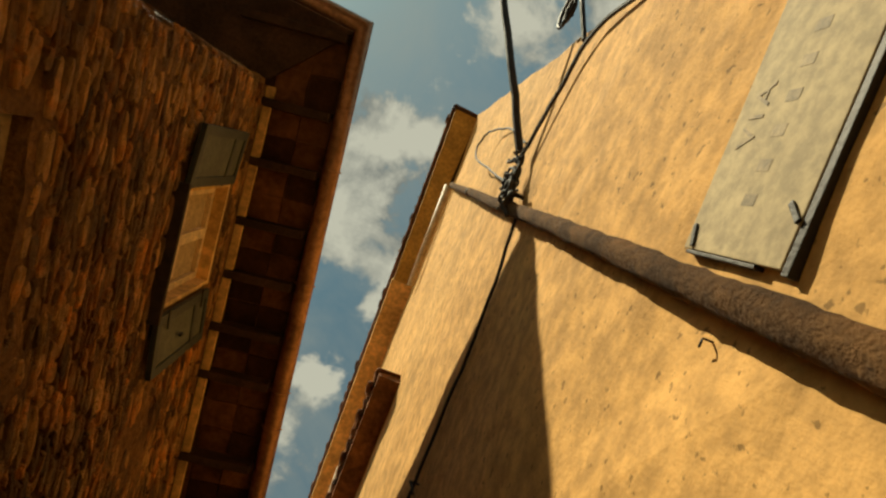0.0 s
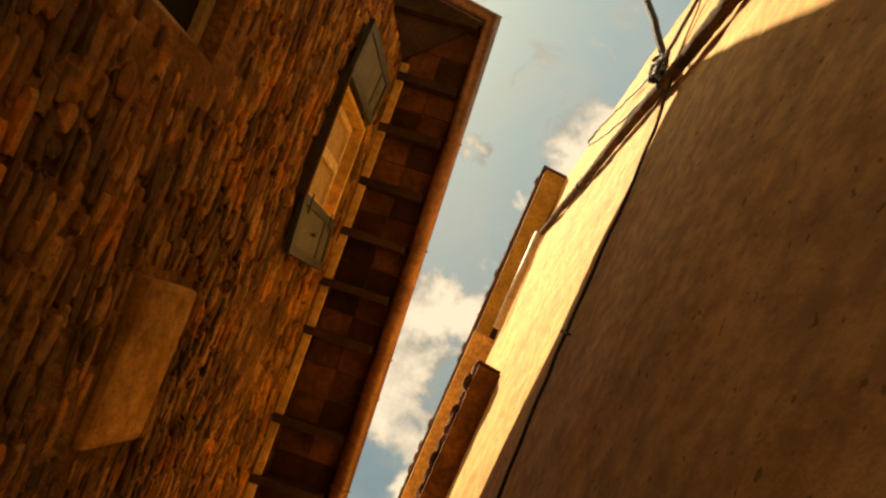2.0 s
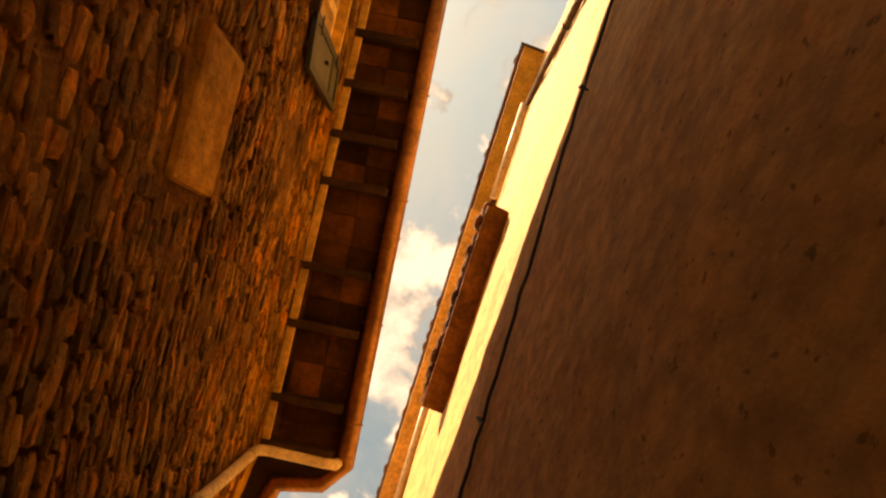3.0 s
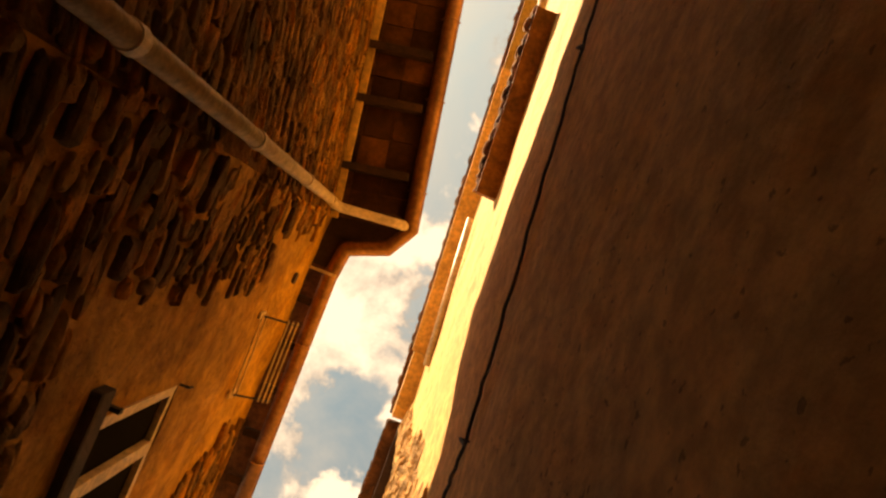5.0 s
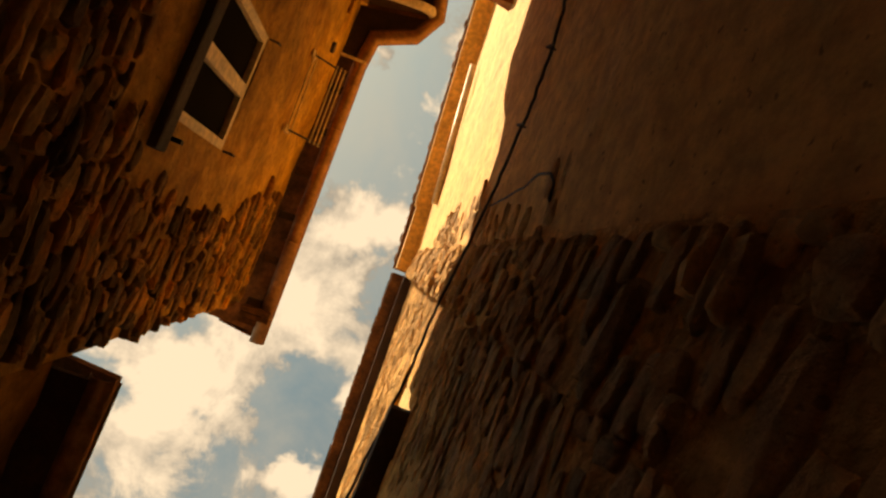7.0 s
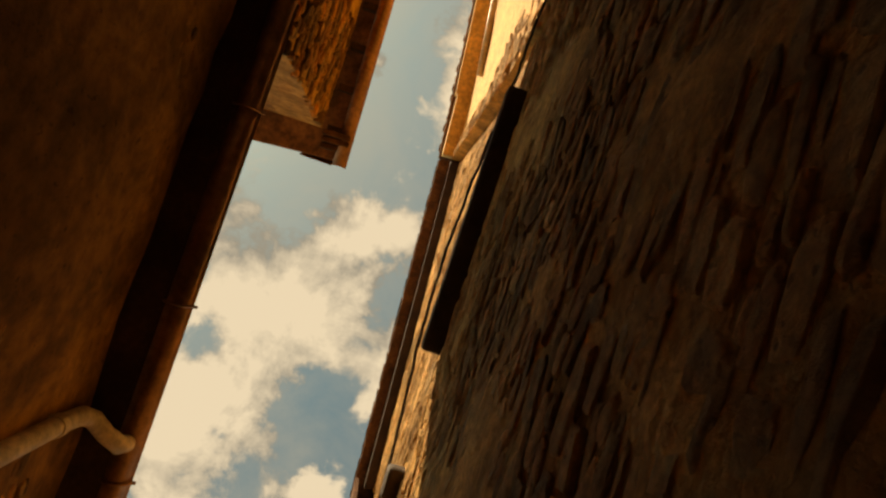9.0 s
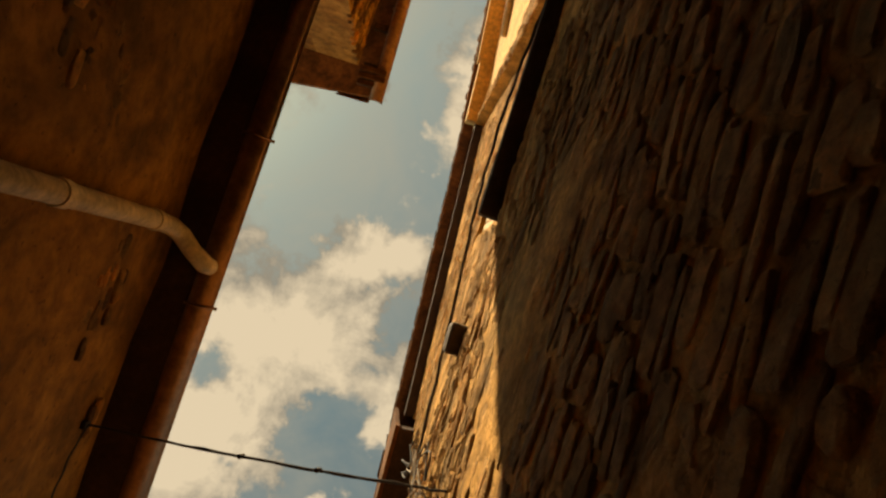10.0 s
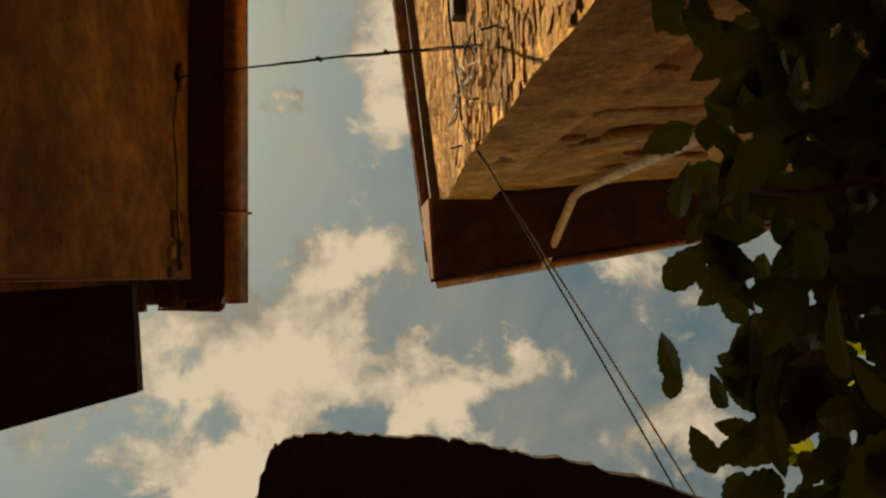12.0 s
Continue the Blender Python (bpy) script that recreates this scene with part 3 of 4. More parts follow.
part("eave_return", prism([(0.345, 5.60), (0.20, 5.84), (-0.20, 6.0), (-0.30, 6.3), (-0.60, 6.3), (-0.50, 5.6)], lambda x, y: 8.935, lambda x, y: 9.02), WOOD, stone_house, "dark boarding at the eave return")
gut = part("gutter", gutter([(-6.9, -0.84, 8.85), (-0.70, -0.57, 8.85), (0.375, 5.63, 8.85), (0.22, 5.87, 8.88), (-0.20, 6.03, 8.93), (-0.255, 6.4, 8.96), (-0.255, 9.60, 8.94)], 0.075), COPPER, stone_house, "brown copper half-round gutter", True)
for y in (0.76, 1.88, 2.97, 3.35, 4.22, 5.2):
    s = (y - EA.y) / d1.y
    p = Vector((-0.70, -0.54)) + (Vector((0.375, 5.63)) - Vector((-0.70, -0.54))) * (s / eave_len)
    m = Matrix(((d1.x, eave_in.x, 0, p.x), (d1.y, eave_in.y, 0, p.y), (0, 0, 1, 8.85), (0, 0, 0, 1)))
    bm = bmesh.new()
    pts = [m @ Vector((0, math.cos(a) * 0.082, -math.sin(a) * 0.082)) for a in [math.pi * i / 10 for i in range(11)]]
    tube([m @ Vector((0, 0.1, 0.03))] + pts + [m @ Vector((0, -0.105, 0.012))], 0.009, 6, bm=bm)
    part("gutter_bracket", bm, COPPER, gut, "thin strap bracket round the gutter")

dp = part("downpipe", tube([(0.31, 5.60, 8.80), (0.30, 5.60, 8.72), (0.20, 5.61, 8.66), (-0.32, 5.66, 8.58), (-0.40, 5.66, 8.50), (-0.41, 5.64, 8.35), (-0.41, 5.64, 0.6)], 0.048, 14), PIPE, stone_house, "cream painted round downpipe", True)
for z in (8.2, 6.9, 5.4, 3.9):
    part("pipe_collar", tube([(-0.41, 5.64, z - 0.03), (-0.41, 5.64, z + 0.03)], 0.056, 14), PIPE, dp)
    part("pipe_clamp", one_box((-0.47, 5.63, z - 0.1), (-0.41, 5.65, z - 0.08)), IRON, dp)

# upper window with open shutters
win = casement(stone_house, L1, sA0 + 0.04, sA1 - 0.02, 7.0, 8.24, 0.12, 2, "cream painted casement window under the eave", 1, glass=BLIND)
m = L1.matrix((sA0 + sA1) / 2, 0, 6.985)
part("sill", one_box((-0.5, -0.2, -0.04), (0.5, 0.09, 0.0), m, 0.01), SLATE, win, "projecting brown stone sill")
m = L1.matrix((sA0 + sA1) / 2, 0, 7.6)
for lo, hi in (((-0.46, -0.2, -0.6), (-0.42, 0.012, 0.68)), ((0.42, -0.2, -0.6), (0.46, 0.012, 0.68)), ((-0.46, -0.2, 0.64), (0.46, 0.012, 0.69))):
    part("reveal", one_box(lo, hi, m, 0.006), SOFFIT_PALE, win, "pale plastered window reveal")
shutter(win, L1.matrix(sA1 + 0.02, 0.05, 7.58) @ Matrix.Rotation(radians(4), 4, "Z"), 0.45, 1.16)
shutter(win, L1.matrix(sA0 - 0.02, 0.05, 7.58) @ Matrix.Rotation(radians(180 - 4), 4, "Z"), 0.45, 1.16)

# lower window, its frame in the darkened copy of the cream paint
win = casement(stone_house, L1, sB0, sB1, 3.75, 5.15, 0.10, 2, "lower window with dark panes, frame paint darkened as shade", 1, 0.055, FRAME_SHADED)

# ---- plastered house next to it ----
L2 = Face((-0.455, 5.78), (-0.575, 9.22), (1, 0))
patched_house = thing("patched_house", "narrow house with flaking ochre plaster over rubble stone", "house")
w0, w1 = L2.s_of(7.17), L2.s_of(7.97)
holes2 = [(w0, w1, 4.98, 6.06)]
wall = part("wall", wall_mesh(L2, -1.0, 8.95, holes2, thick=0.5, uneven=0.025, step=0.22), PATCH, patched_house, "flaking ochre plaster wall over rubble")


def bare(s, z):
    p = L2.at(s, 0, z)
    edge = 2.45 + 0.35 * noise.noise(Vector((0, z * 0.9, 2))) + 0.22 * math.sin(z * 1.3)
    if z < 4.4:
        return True
    return s > edge or (s < 0.75 and z < 7.0 + 1.2 * noise.noise(Vector((s * 2, 5, z)))) or (s < 0.22 and z < 8.4)


stones(wall, L2, 2.4, 8.8, STONE, (0.04, 0.11), (0.08, 0.34), 0.04, [(w0 - 0.2, w1 + 0.2, 4.85, 6.15)], where=bare, near=(2.2, 3.6, 4.2, 8.8), seed=21, overrun=0.1)
shell(patched_house, L2, 5.0, -1.0, 8.95, PLASTER_OLD)
out2 = [(-0.30, 5.92), (-0.30, 9.52), (-6.4, 9.52), (-6.4, 5.92)]
roof = part("roof", prism(out2, lambda x, y: 9.02 + 0.33 * (-0.30 - x), lambda x, y: 9.10 + 0.33 * (-0.30 - x)), TILE, patched_house, "dark terracotta roof")
tile_row(roof, (-0.40, 6.0), (-0.40, 9.5), 9.10, (-1, 0), 0.33, seed=4)
for y in (6.2, 6.7, 7.2, 7.7, 8.2, 8.7, 9.2):
    part("rafter", one_box((-0.50, y - 0.04, 8.93), (-0.30, y + 0.04, 9.015), None, 0.006), WOOD, patched_house, "dark short rafter end")
bm = bmesh.new()
for i in range(3):
    box(bm, (-0.52, 9.24 + 0.07 * i, 8.80 + 0.05 * i), (-0.2, 9.30 + 0.07 * i, 8.99), None, 0.01)
part("verge_moulding", bm, TILE, patched_house, "stepped brick moulding at the eave end")
for y in (7.15, 8.45, 9.3):
    m = Matrix.Translation((-0.255, y, 8.945))
    pts = [m @ Vector((math.cos(a) * 0.082, 0, -math.sin(a) * 0.082)) for a in [math.pi * i / 10 for i in range(11)]]
    part("gutter_bracket", tube(pts, 0.009, 6), COPPER, gut)
part("stay", one_box((-0.48, 6.33, 8.86), (-0.18, 6.36, 8.89), None, 0.004), PIPE, patched_house, "pale metal gutter stay")
bm = bmesh.new()
bmesh.ops.create_cone(bm, cap_ends=True, segments=20, radius1=0.06, radius2=0.05, depth=0.05, matrix=L2.matrix(L2.s_of(6.47), 0.0, 8.30) @ Matrix.Rotation(math.pi / 2, 4, "X"))
part("vent_cap", bm, SLATE, patched_house, "round dark vent in the plaster")
win = casement(patched_house, L2, w0, w1, 4.98, 6.06, 0.03, 2, "cream framed window with two dark panes", 0, 0.06)
m = L2.matrix((w0 + w1) / 2, 0, 4.99)
part("sill", one_box((-0.60, -0.25, -0.15), (0.58, 0.055, 0.0), m, 0.02), SLATE, win, "dark projecting stone sill")
for sgn in (-1, 1):
    part("stay_hook", one_box((sgn * 0.50 - 0.012, 0.0, 0.0), (sgn * 0.50 + 0.012, 0.10, 0.04), m, 0.003), IRON, win, "rusty shutter stay")
    part("stay_hook", tube([m @ Vector((sgn * 0.40, 0.0, 1.10)), m @ Vector((sgn * 0.40, 0.06, 1.11)), m @ Vector((sgn * 0.40, 0.07, 1.15))], 0.008, 6), IRON, win)

# drying rack on the wall
rack = thing("drying_rack", "small wall-mounted drying rack with thin cream wires", "drying rack")
for y in (6.80, 7.50):
    part("arm", tube([(-0.48, y, 7.50), (-0.18, y + 0.01, 7.76)], 0.009, 6), IRON, rack)
    part("foot", one_box((-0.485, y - 0.03, 7.45), (-0.465, y + 0.03, 7.62), None, 0.004), FRAME, rack)
for k, x in enumerate((-0.462, -0.445, -0.27, -0.235, -0.20)):
    z = 7.50 + (x + 0.47) * 0.9 + (0.06 if k == 1 else 0)
    part("wire", tube(sag((x, 6.78, z), (x, 7.53, z), 0.006, 6), 0.009, 6), FRAME, rack)

# ---- low plastered house ----
L3 = Face((-0.60, 9.24), (-0.82, 13.78), (1, 0))
low_house = thing("low_house", "low brown plastered house with long dark gutter", "house")
wall = part("wall", wall_mesh(L3, -1.5, 4.92, (), thick=0.5, uneven=0.03, step=0.22), PLASTER_OLD, low_house, "rough brown plaster wall with bare spots")
stones(wall, L3, 3.0, 4.7, STONE, (0.04, 0.09), (0.06, 0.18), 0.016, where=lambda s, z: noise.noise(L3.at(s, 0, z) * 1.9 + Vector((3, 1, 0))) > 0.42 or math.hypot((s - 2.72) / 0.35, (z - 4.3) / 0.2) < 0.8 + 0.8 * noise.noise(Vector((s * 5, z * 6, 1))), near=(0, 5, 2, 5), seed=31)
shell(low_house, L3, 4.0, -1.5, 4.92, PLASTER_OLD)
out3 = [(-0.33, 9.26), (-0.55, 13.92), (-5.2, 13.92), (-5.2, 9.26)]
low_rise = lambda z: (lambda x, y: z + 0.3 * (-0.33 - 0.047 * (y - 9.26) - x))
roof = part("roof", prism(out3, low_rise(5.02), low_rise(5.09)), TILE, low_house, "dark terracotta roof slope")
tile_row(roof, (-0.50, 9.35), (-0.72, 13.9), 5.09, (-1, -0.047), 0.3, seed=6)
part("soffit", prism([(-0.42, 9.28), (-0.63, 13.9), (-0.90, 13.9), (-0.66, 9.28)], lambda x, y: 4.94, lambda x, y: 4.98), WOOD, low_house, "dark boarded soffit")
gut3 = part("gutter", gutter([(-0.375, 9.26, 4.99), (-0.60, 13.94, 4.99)], 0.07), COPPER, low_house, "dark brown half-round gutter", True)
for y in (9.9, 11.02, 12.01, 13.40):
    x = -0.375 - 0.048 * (y - 9.26)
    m = Matrix.Translation((x, y, 4.99))
    pts = [m @ Vector((0.1, 0, 0.012))] + [m @ Vector((math.cos(a) * 0.077, 0, -math.sin(a) * 0.077)) for a in [math.pi * i / 10 for i in range(11)]]
    part("gutter_bracket", tube(pts, 0.009, 6), COPPER, gut3)
dp = part("downpipe", tube([(-0.49, 11.79, 4.93), (-0.50, 11.78, 4.85), (-0.56, 11.73, 4.80), (-0.63, 11.66, 4.77), (-0.665, 11.63, 4.70), (-0.67, 11.62, 4.5), (-0.67, 11.62, -0.4)], 0.046, 14), PIPE, low_house, "cream painted round downpipe", True)
for z in (4.45, 3.55, 2.4):
    part("pipe_collar", tube([(-0.67, 11.62, z - 0.03), (-0.67, 11.62, z + 0.03)], 0.053, 14), PIPE, dp)
bm = bmesh.new()
for i in range(9):
    x = -0.66 - 0.085 * i
    box(bm, (x - 0.075, 13.80, 5.0 + 0.026 * i), (x, 13.93 + 0.03 * math.sin(i * 2.3), 5.06 + 0.026 * i), None, 0.008)
part("verge_tiles", bm, TILE, roof, "uneven tile edge")

# ---- lowest house past it ----
annex = thing("annex_house", "low dark house end with a plain boarded eave", "house")
part("wall", prism([(-2.6, 13.95), (-2.6, 18.0), (-5.0, 18.0), (-5.0, 13.95)], lambda x, y: -1.6, lambda x, y: 4.25), PLASTER_OLD, annex)
part("roof", prism([(-0.97, 13.80), (-0.96, 14.34), (-1.65, 14.48), (-3.6, 14.9), (-5.2, 15.2), (-5.2, 13.80)], lambda x, y: 4.36, lambda x, y: 4.44 + 0.22 * (-0.96 - x)), WOOD, annex, "dark boarded roof edge")

# ---- tall plastered house ----
R1 = Face((0.897, -0.77), (1.272, 7.95), (-1, 0))
tall_house = thing("tall_house", "tall ochre plastered house with tiled eave", "house")
wall = part("wall", wall_mesh(R1, -1.0, 13.05, (), thick=0.5, uneven=0.018, step=0.25), PLASTER, tall_house, "warm ochre smooth plaster wall")
R1b = Face((1.272, 7.95), (1.205, 8.44), (-1, 0))
wall_b = part("bare_wall", wall_mesh(R1b, -1.0, 13.05, (), thick=0.5, uneven=0.02), MORTAR_PALE, tall_house, "bare rubble end of the plastered wall")
stones(wall_b, R1b, 2.0, 12.4, STONE_PALE, (0.06, 0.14), (0.12, 0.34), 0.032, near=(0, 2, 2, 9), seed=41, s0=0.02)
stones(wall, R1, 4.3, 11.8, STONE_PALE, (0.05, 0.13), (0.10, 0.30), 0.018, s0=8.0, where=lambda s, z: s > 8.62 - 0.55 * noise.noise(Vector((0.3, z * 0.55, 4))) - (0.25 if z < 4.6 else 0.0), near=(8, 9, 2, 9), seed=42)
shell(tall_house, Face((0.897, -0.77), (1.285, 8.44), (-1, 0)), 5.0, -1.0, 13.05, PLASTER_OLD)
RA, RB = Vector((0.47, -0.72)), Vector((0.985, 8.40))
out_r = [tuple(RA), tuple(RB), (6.6, 8.40), (6.6, -0.72)]
rise_r = lambda z: (lambda x, y: z + 0.3 * (x - 0.47 - 0.0565 * (y + 0.72)))
roof = part("roof", prism(out_r, rise_r(13.22), rise_r(13.32)), TILE, tall_house, "terracotta roof with lumpy tile edge")
tile_row(roof, RA + Vector((0.04, 0)), RB + Vector((0.04, 0)), 13.30, (1, -0.056), 0.3, pitch=0.19, seed=8)
part("soffit", prism([(0.53, -0.70), (0.70, 2.2), (0.93, 2.2), (0.90, -0.70)], lambda x, y: 13.06, lambda x, y: 13.2), OCHRE, tall_house, "ochre plastered coved soffit")
part("soffit", prism([(0.68, 2.2), (0.96, 7.25), (1.26, 7.25), (1.03, 2.2)], lambda x, y: 13.02, lambda x, y: 13.2), SOFFIT_PALE, tall_house, "pale plastered coved soffit")
part("soffit", prism([(1.0, 7.25), (1.03, 8.38), (1.30, 8.38), (1.25, 7.25)], lambda x, y: 12.9, lambda x, y: 13.2), SOFFIT_PALE, tall_house, "pale plastered coved soffit")
part("end_board", prism([(0.47, -0.75), (0.47, -0.70), (0.95, -0.70), (0.95, -0.75)], lambda x, y: 13.05, lambda x, y: 13.30 + 0.3 * (x - 0.47)), WOOD, tall_house, "dark verge board")
part("drain_pipe", tube([(0.86, 0.45, 12.40), (0.93, 2.05, 12.22)], 0.055, 12), PIPE, tall_house, "cream pipe under the eave", True)
part("drain_pipe", tube([(1.05, 4.95, 11.9), (1.20, 7.24, 11.62)], 0.055, 12), PIPE, tall_house, "cream pipe under the eave", True)

# window hood of tiles high on the wall
hood = part("window_hood", prism([(0.80, 2.62), (0.90, 4.90), (1.18, 4.90), (1.09, 2.62)], lambda x, y: 9.40, lambda x, y: 9.50 + 0.4 * (x - 0.8)), TILE, tall_house, "small dark tiled hood over a window")
tile_row(hood, (0.79, 2.66), (0.89, 4.88), 9.47, (1, -0.04), 0.3, pitch=0.17, seed=9)

# stucco-covered pipe down the wall
rng = random.Random(17)
stack = part("stack_pipe", tube([(0.900 + 0.004 * math.sin(z * 2.2), 0.425 + 0.004 * math.cos(z * 1.7), z) for z in [0.4 + 0.055 * i for i in range(219)]], 0.042, 16, rough=0.12), STUCCO, tall_house, "rough stucco-covered vertical pipe", True)
for z in (3.0, 6.62, 9.4):
    part("pipe_ring", tube([(0.900, 0.425, z - 0.02), (0.900, 0.425, z + 0.02)], 0.050, 14), IRON, stack, "iron ring clamp")
    part("clamp_arm", one_box((0.90, 0.412, z - 0.012), (0.96, 0.428, z + 0.012), None, 0.003), IRON, stack)

# ---- rough stone house at the alley's end ----
R2b = Face((1.20, 8.44), (0.985, 13.0), (-1, 0))
quarry_house = thing("quarry_stone_house", "rough limestone house with steep verge and cream downpipe", "house")
o0, o1 = R2b.s_of(9.14), R2b.s_of(10.96)


def verge(y):
    """Height of the steep roof edge over the alley."""
    return 8.28 + 0.884 * (13.9 - y)


bm = wall_mesh(R2b, -1.6, 13.4, [(o0, o1, 5.82, 8.05)], thick=0.5, uneven=0.02, step=0.085)
bmesh.ops.bisect_plane(bm, geom=bm.verts[:] + bm.edges[:] + bm.faces[:], plane_co=(1, 13.9, 8.28 - 0.12), plane_no=Vector((0, 0.884, 1)).normalized(), clear_outer=True)
lean_back(bm.verts)
wall = part("wall", bm, MORTAR_PALE, quarry_house, "uneven limestone rubble wall")
hole_s = (R2b.s_of(11.77), R2b.s_of(12.0), 5.52, 5.72)
under = lambda s, z: z < verge(R2b.at(s, 0, 0).y) - 0.25
stones(wall, R2b, 5.9, 12.8, STONE_PALE, (0.03, 0.085), (0.08, 0.36), 0.013, [(o0 - 0.02, o1 + 0.02, 5.6, 8.1), hole_s], where=under, near=(2.0, 5, 5.9, 8), seed=52, overrun=0.03)
stones(wall, R2b, 4.3, 5.9, STONE_PALE, (0.03, 0.085), (0.08, 0.32), 0.016, [(o0 - 0.1, o1 + 0.06, 5.66, 5.9), hole_s], near=(0, 5, 4.3, 5.9), seed=55, overrun=0.04, limit=150)
stones(wall, R2b, 3.4, 4.3, STONE_PALE, (0.035, 0.10), (0.09, 0.34), 0.013, near=(0, 5, 3.4, 4.3), seed=53, overrun=0.05, limit=130)
stones(wall, R2b, 0.6, 3.4, STONE_PALE, (0.04, 0.13), (0.09, 0.34), 0.015, near=(0, 5, 1.2, 3.4), seed=56, overrun=0.07, limit=150)
shell(quarry_house, Face((1.20, 8.44), (0.985, 12.7), (-1, 0)), 6.6, -1.6, 7.95, PATCH)
SF = Face((1.165, 9.13), (1.072, 10.99), (-1, 0))
sill = part("sill_slab", one_box((-0.02, -0.1, -0.05), (SF.length + 0.02, 0.13, 0.06), SF.matrix(0, 0.0, 5.76), 0.03), SLATE, quarry_house, "long dark stone sill slab")
m = R2b.matrix((o0 + o1) / 2, 0, 6.94)
hw = (o1 - o0) / 2 - 0.005
shw = part("closed_shutter", one_box((-hw, -0.24, -1.1), (hw, -0.19, 1.1), m, 0.008), OCHRE, quarry_house, "closed ochre wooden shutter boards in a deep recess")
for i in range(9):
    x = -hw + 2 * hw * (i + 0.5) / 9
    part("board", one_box((x - 0.09, -0.19, -1.08), (x + 0.09, -0.178, 1.08), m, 0.006), OCHRE, shw)
bm = bmesh.new()
box(bm, (-0.115, -0.15, -0.08), (0.09, 0.105, 0.08), R2b.matrix(R2b.s_of(11.88), 0, 5.62), 0.03)
for v in bm.verts:
    v.co += Vector(noise.noise_vector(v.co * 9)) * 0.012
part("corbel", bm, SLATE, quarry_house, "dark stone corbel sticking out of the wall")
E1 = Face((1.13, 12.985), (8.2, 12.785), (0, 1))
end_wall = part("end_wall", wall_mesh(E1, -1.6, 7.95, (), thick=0.4, uneven=0.05, step=0.2), PATCH, quarry_house, "uneven plastered end wall")
stones(end_wall, E1, 1.0, 6.6, STONE_PALE, (0.12, 0.3), (0.4, 1.0), 0.035, s0=0.05, where=lambda s, z: noise.noise(Vector((s * 1.1, z * 1.6, 9))) > 0.05, near=(0, 2.5, 2.0, 6.6), seed=54, limit=120)
slab_q = [(0.905, 13.90), (1.0, 8.46), (8.4, 8.46), (8.4, 13.10)]
roof_q = part("roof", prism(slab_q, lambda x, y: verge(y) - 0.10, lambda x, y: verge(y)), TILE, quarry_house, "steep dark terracotta roof")
bm = prism([(1.03, 13.0), (1.20, 8.46), (1.55, 8.46), (1.42, 13.0)], lambda x, y: verge(y) - 0.32, lambda x, y: verge(y) - 0.102)
part("verge_board", bm, WOOD, quarry_house, "dark timber verge")
part("soffit", prism([(0.96, 13.0), (0.962, 13.84), (8.2, 13.09), (8.2, 12.75)], lambda x, y: 8.02, lambda x, y: 8.15), WOOD, quarry_house, "dark boarded soffit")
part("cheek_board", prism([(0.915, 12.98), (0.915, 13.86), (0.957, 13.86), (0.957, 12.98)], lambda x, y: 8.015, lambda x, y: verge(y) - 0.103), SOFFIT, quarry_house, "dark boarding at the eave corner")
for i in range(36):
    y = 13.55 - 0.145 * i
    m = Matrix.Translation((0.955 + 0.0165 * (13.9 - y), y, verge(y) - 0.02 + random.uniform(-0.015, 0.015))) @ Matrix.Rotation(math.atan(-0.884), 4, "X")
    ob = new("tile", TILE_MESH)
    ob.matrix_world = m @ Matrix.Rotation(random.uniform(-0.06, 0.06), 4, "Z") @ Matrix.Scale(0.75, 4)
    ob.parent = roof_q
gut4 = part("gutter", gutter([(0.96, 13.92, 8.24), (8.2, 13.15, 8.24)], 0.055), COPPER, quarry_house, "dark brown half-round gutter", True)
dp = part("downpipe", tube([(2.20, 13.79, 8.22), (2.23, 13.74, 8.16), (2.46, 13.08, 7.74), (2.49, 13.04, 7.66), (2.49, 13.03, 7.5), (2.49, 13.03, -0.5)], 0.046, 14), PIPE, quarry_house, "cream painted round downpipe", True)
for z in (7.2, 5.6, 4.0):
    part("pipe_collar", tube([(2.49, 13.03, z - 0.03), (2.49, 13.03, z + 0.03)], 0.053, 14), PIPE, dp)

# ---- tiled canopy beyond ----
canopy = thing("stone_canopy", "dark rounded stone canopy with ragged front edge", "canopy")
rim = [(-0.36, 15.6), (-0.36, 14.83), (-0.29, 14.60), (-0.22, 14.56), (-0.12, 14.54), (0.1, 14.55), (0.3, 14.58), (0.52, 14.62), (0.73, 14.67), (0.9, 14.73), (1.08, 14.77), (1.35, 14.86), (1.63, 14.96), (2.4, 15.3), (2.4, 15.6)]
dense = []
rng = random.Random(23)
for (x0, y0), (x1, y1) in zip(rim, rim[1:]):
    for i in range(6):
        t = i / 6
        dense.append((x0 + (x1 - x0) * t + rng.uniform(-0.012, 0.012), y0 + (y1 - y0) * t + rng.uniform(-0.012, 0.012)))
dense.append(rim[-1])
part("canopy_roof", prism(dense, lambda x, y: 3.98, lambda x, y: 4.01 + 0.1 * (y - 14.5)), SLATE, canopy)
part("canopy_wall", prism([(-0.5, 15.6), (2.5, 15.6), (2.5, 15.95), (-0.5, 15.95)], lambda x, y: -1.6, lambda x, y: 5.3), PLASTER_OLD, canopy)

# ---- unseen plain walls, added to keep light out of the alley's ends ----
closing = thing("blocking_walls", "unseen plain walls added to block light at the open ends", "house")
part("wall", prism([(-14, -5.6), (10, -5.6), (10, -6.0), (-14, -6.0)], lambda x, y: 0, lambda x, y: 8.0), PLASTER_OLD, closing)
part("wall", prism([(-9, 19.0), (12, 19.0), (12, 19.4), (-9, 19.4)], lambda x, y: -2, lambda x, y: 6.0), PLASTER_OLD, closing)

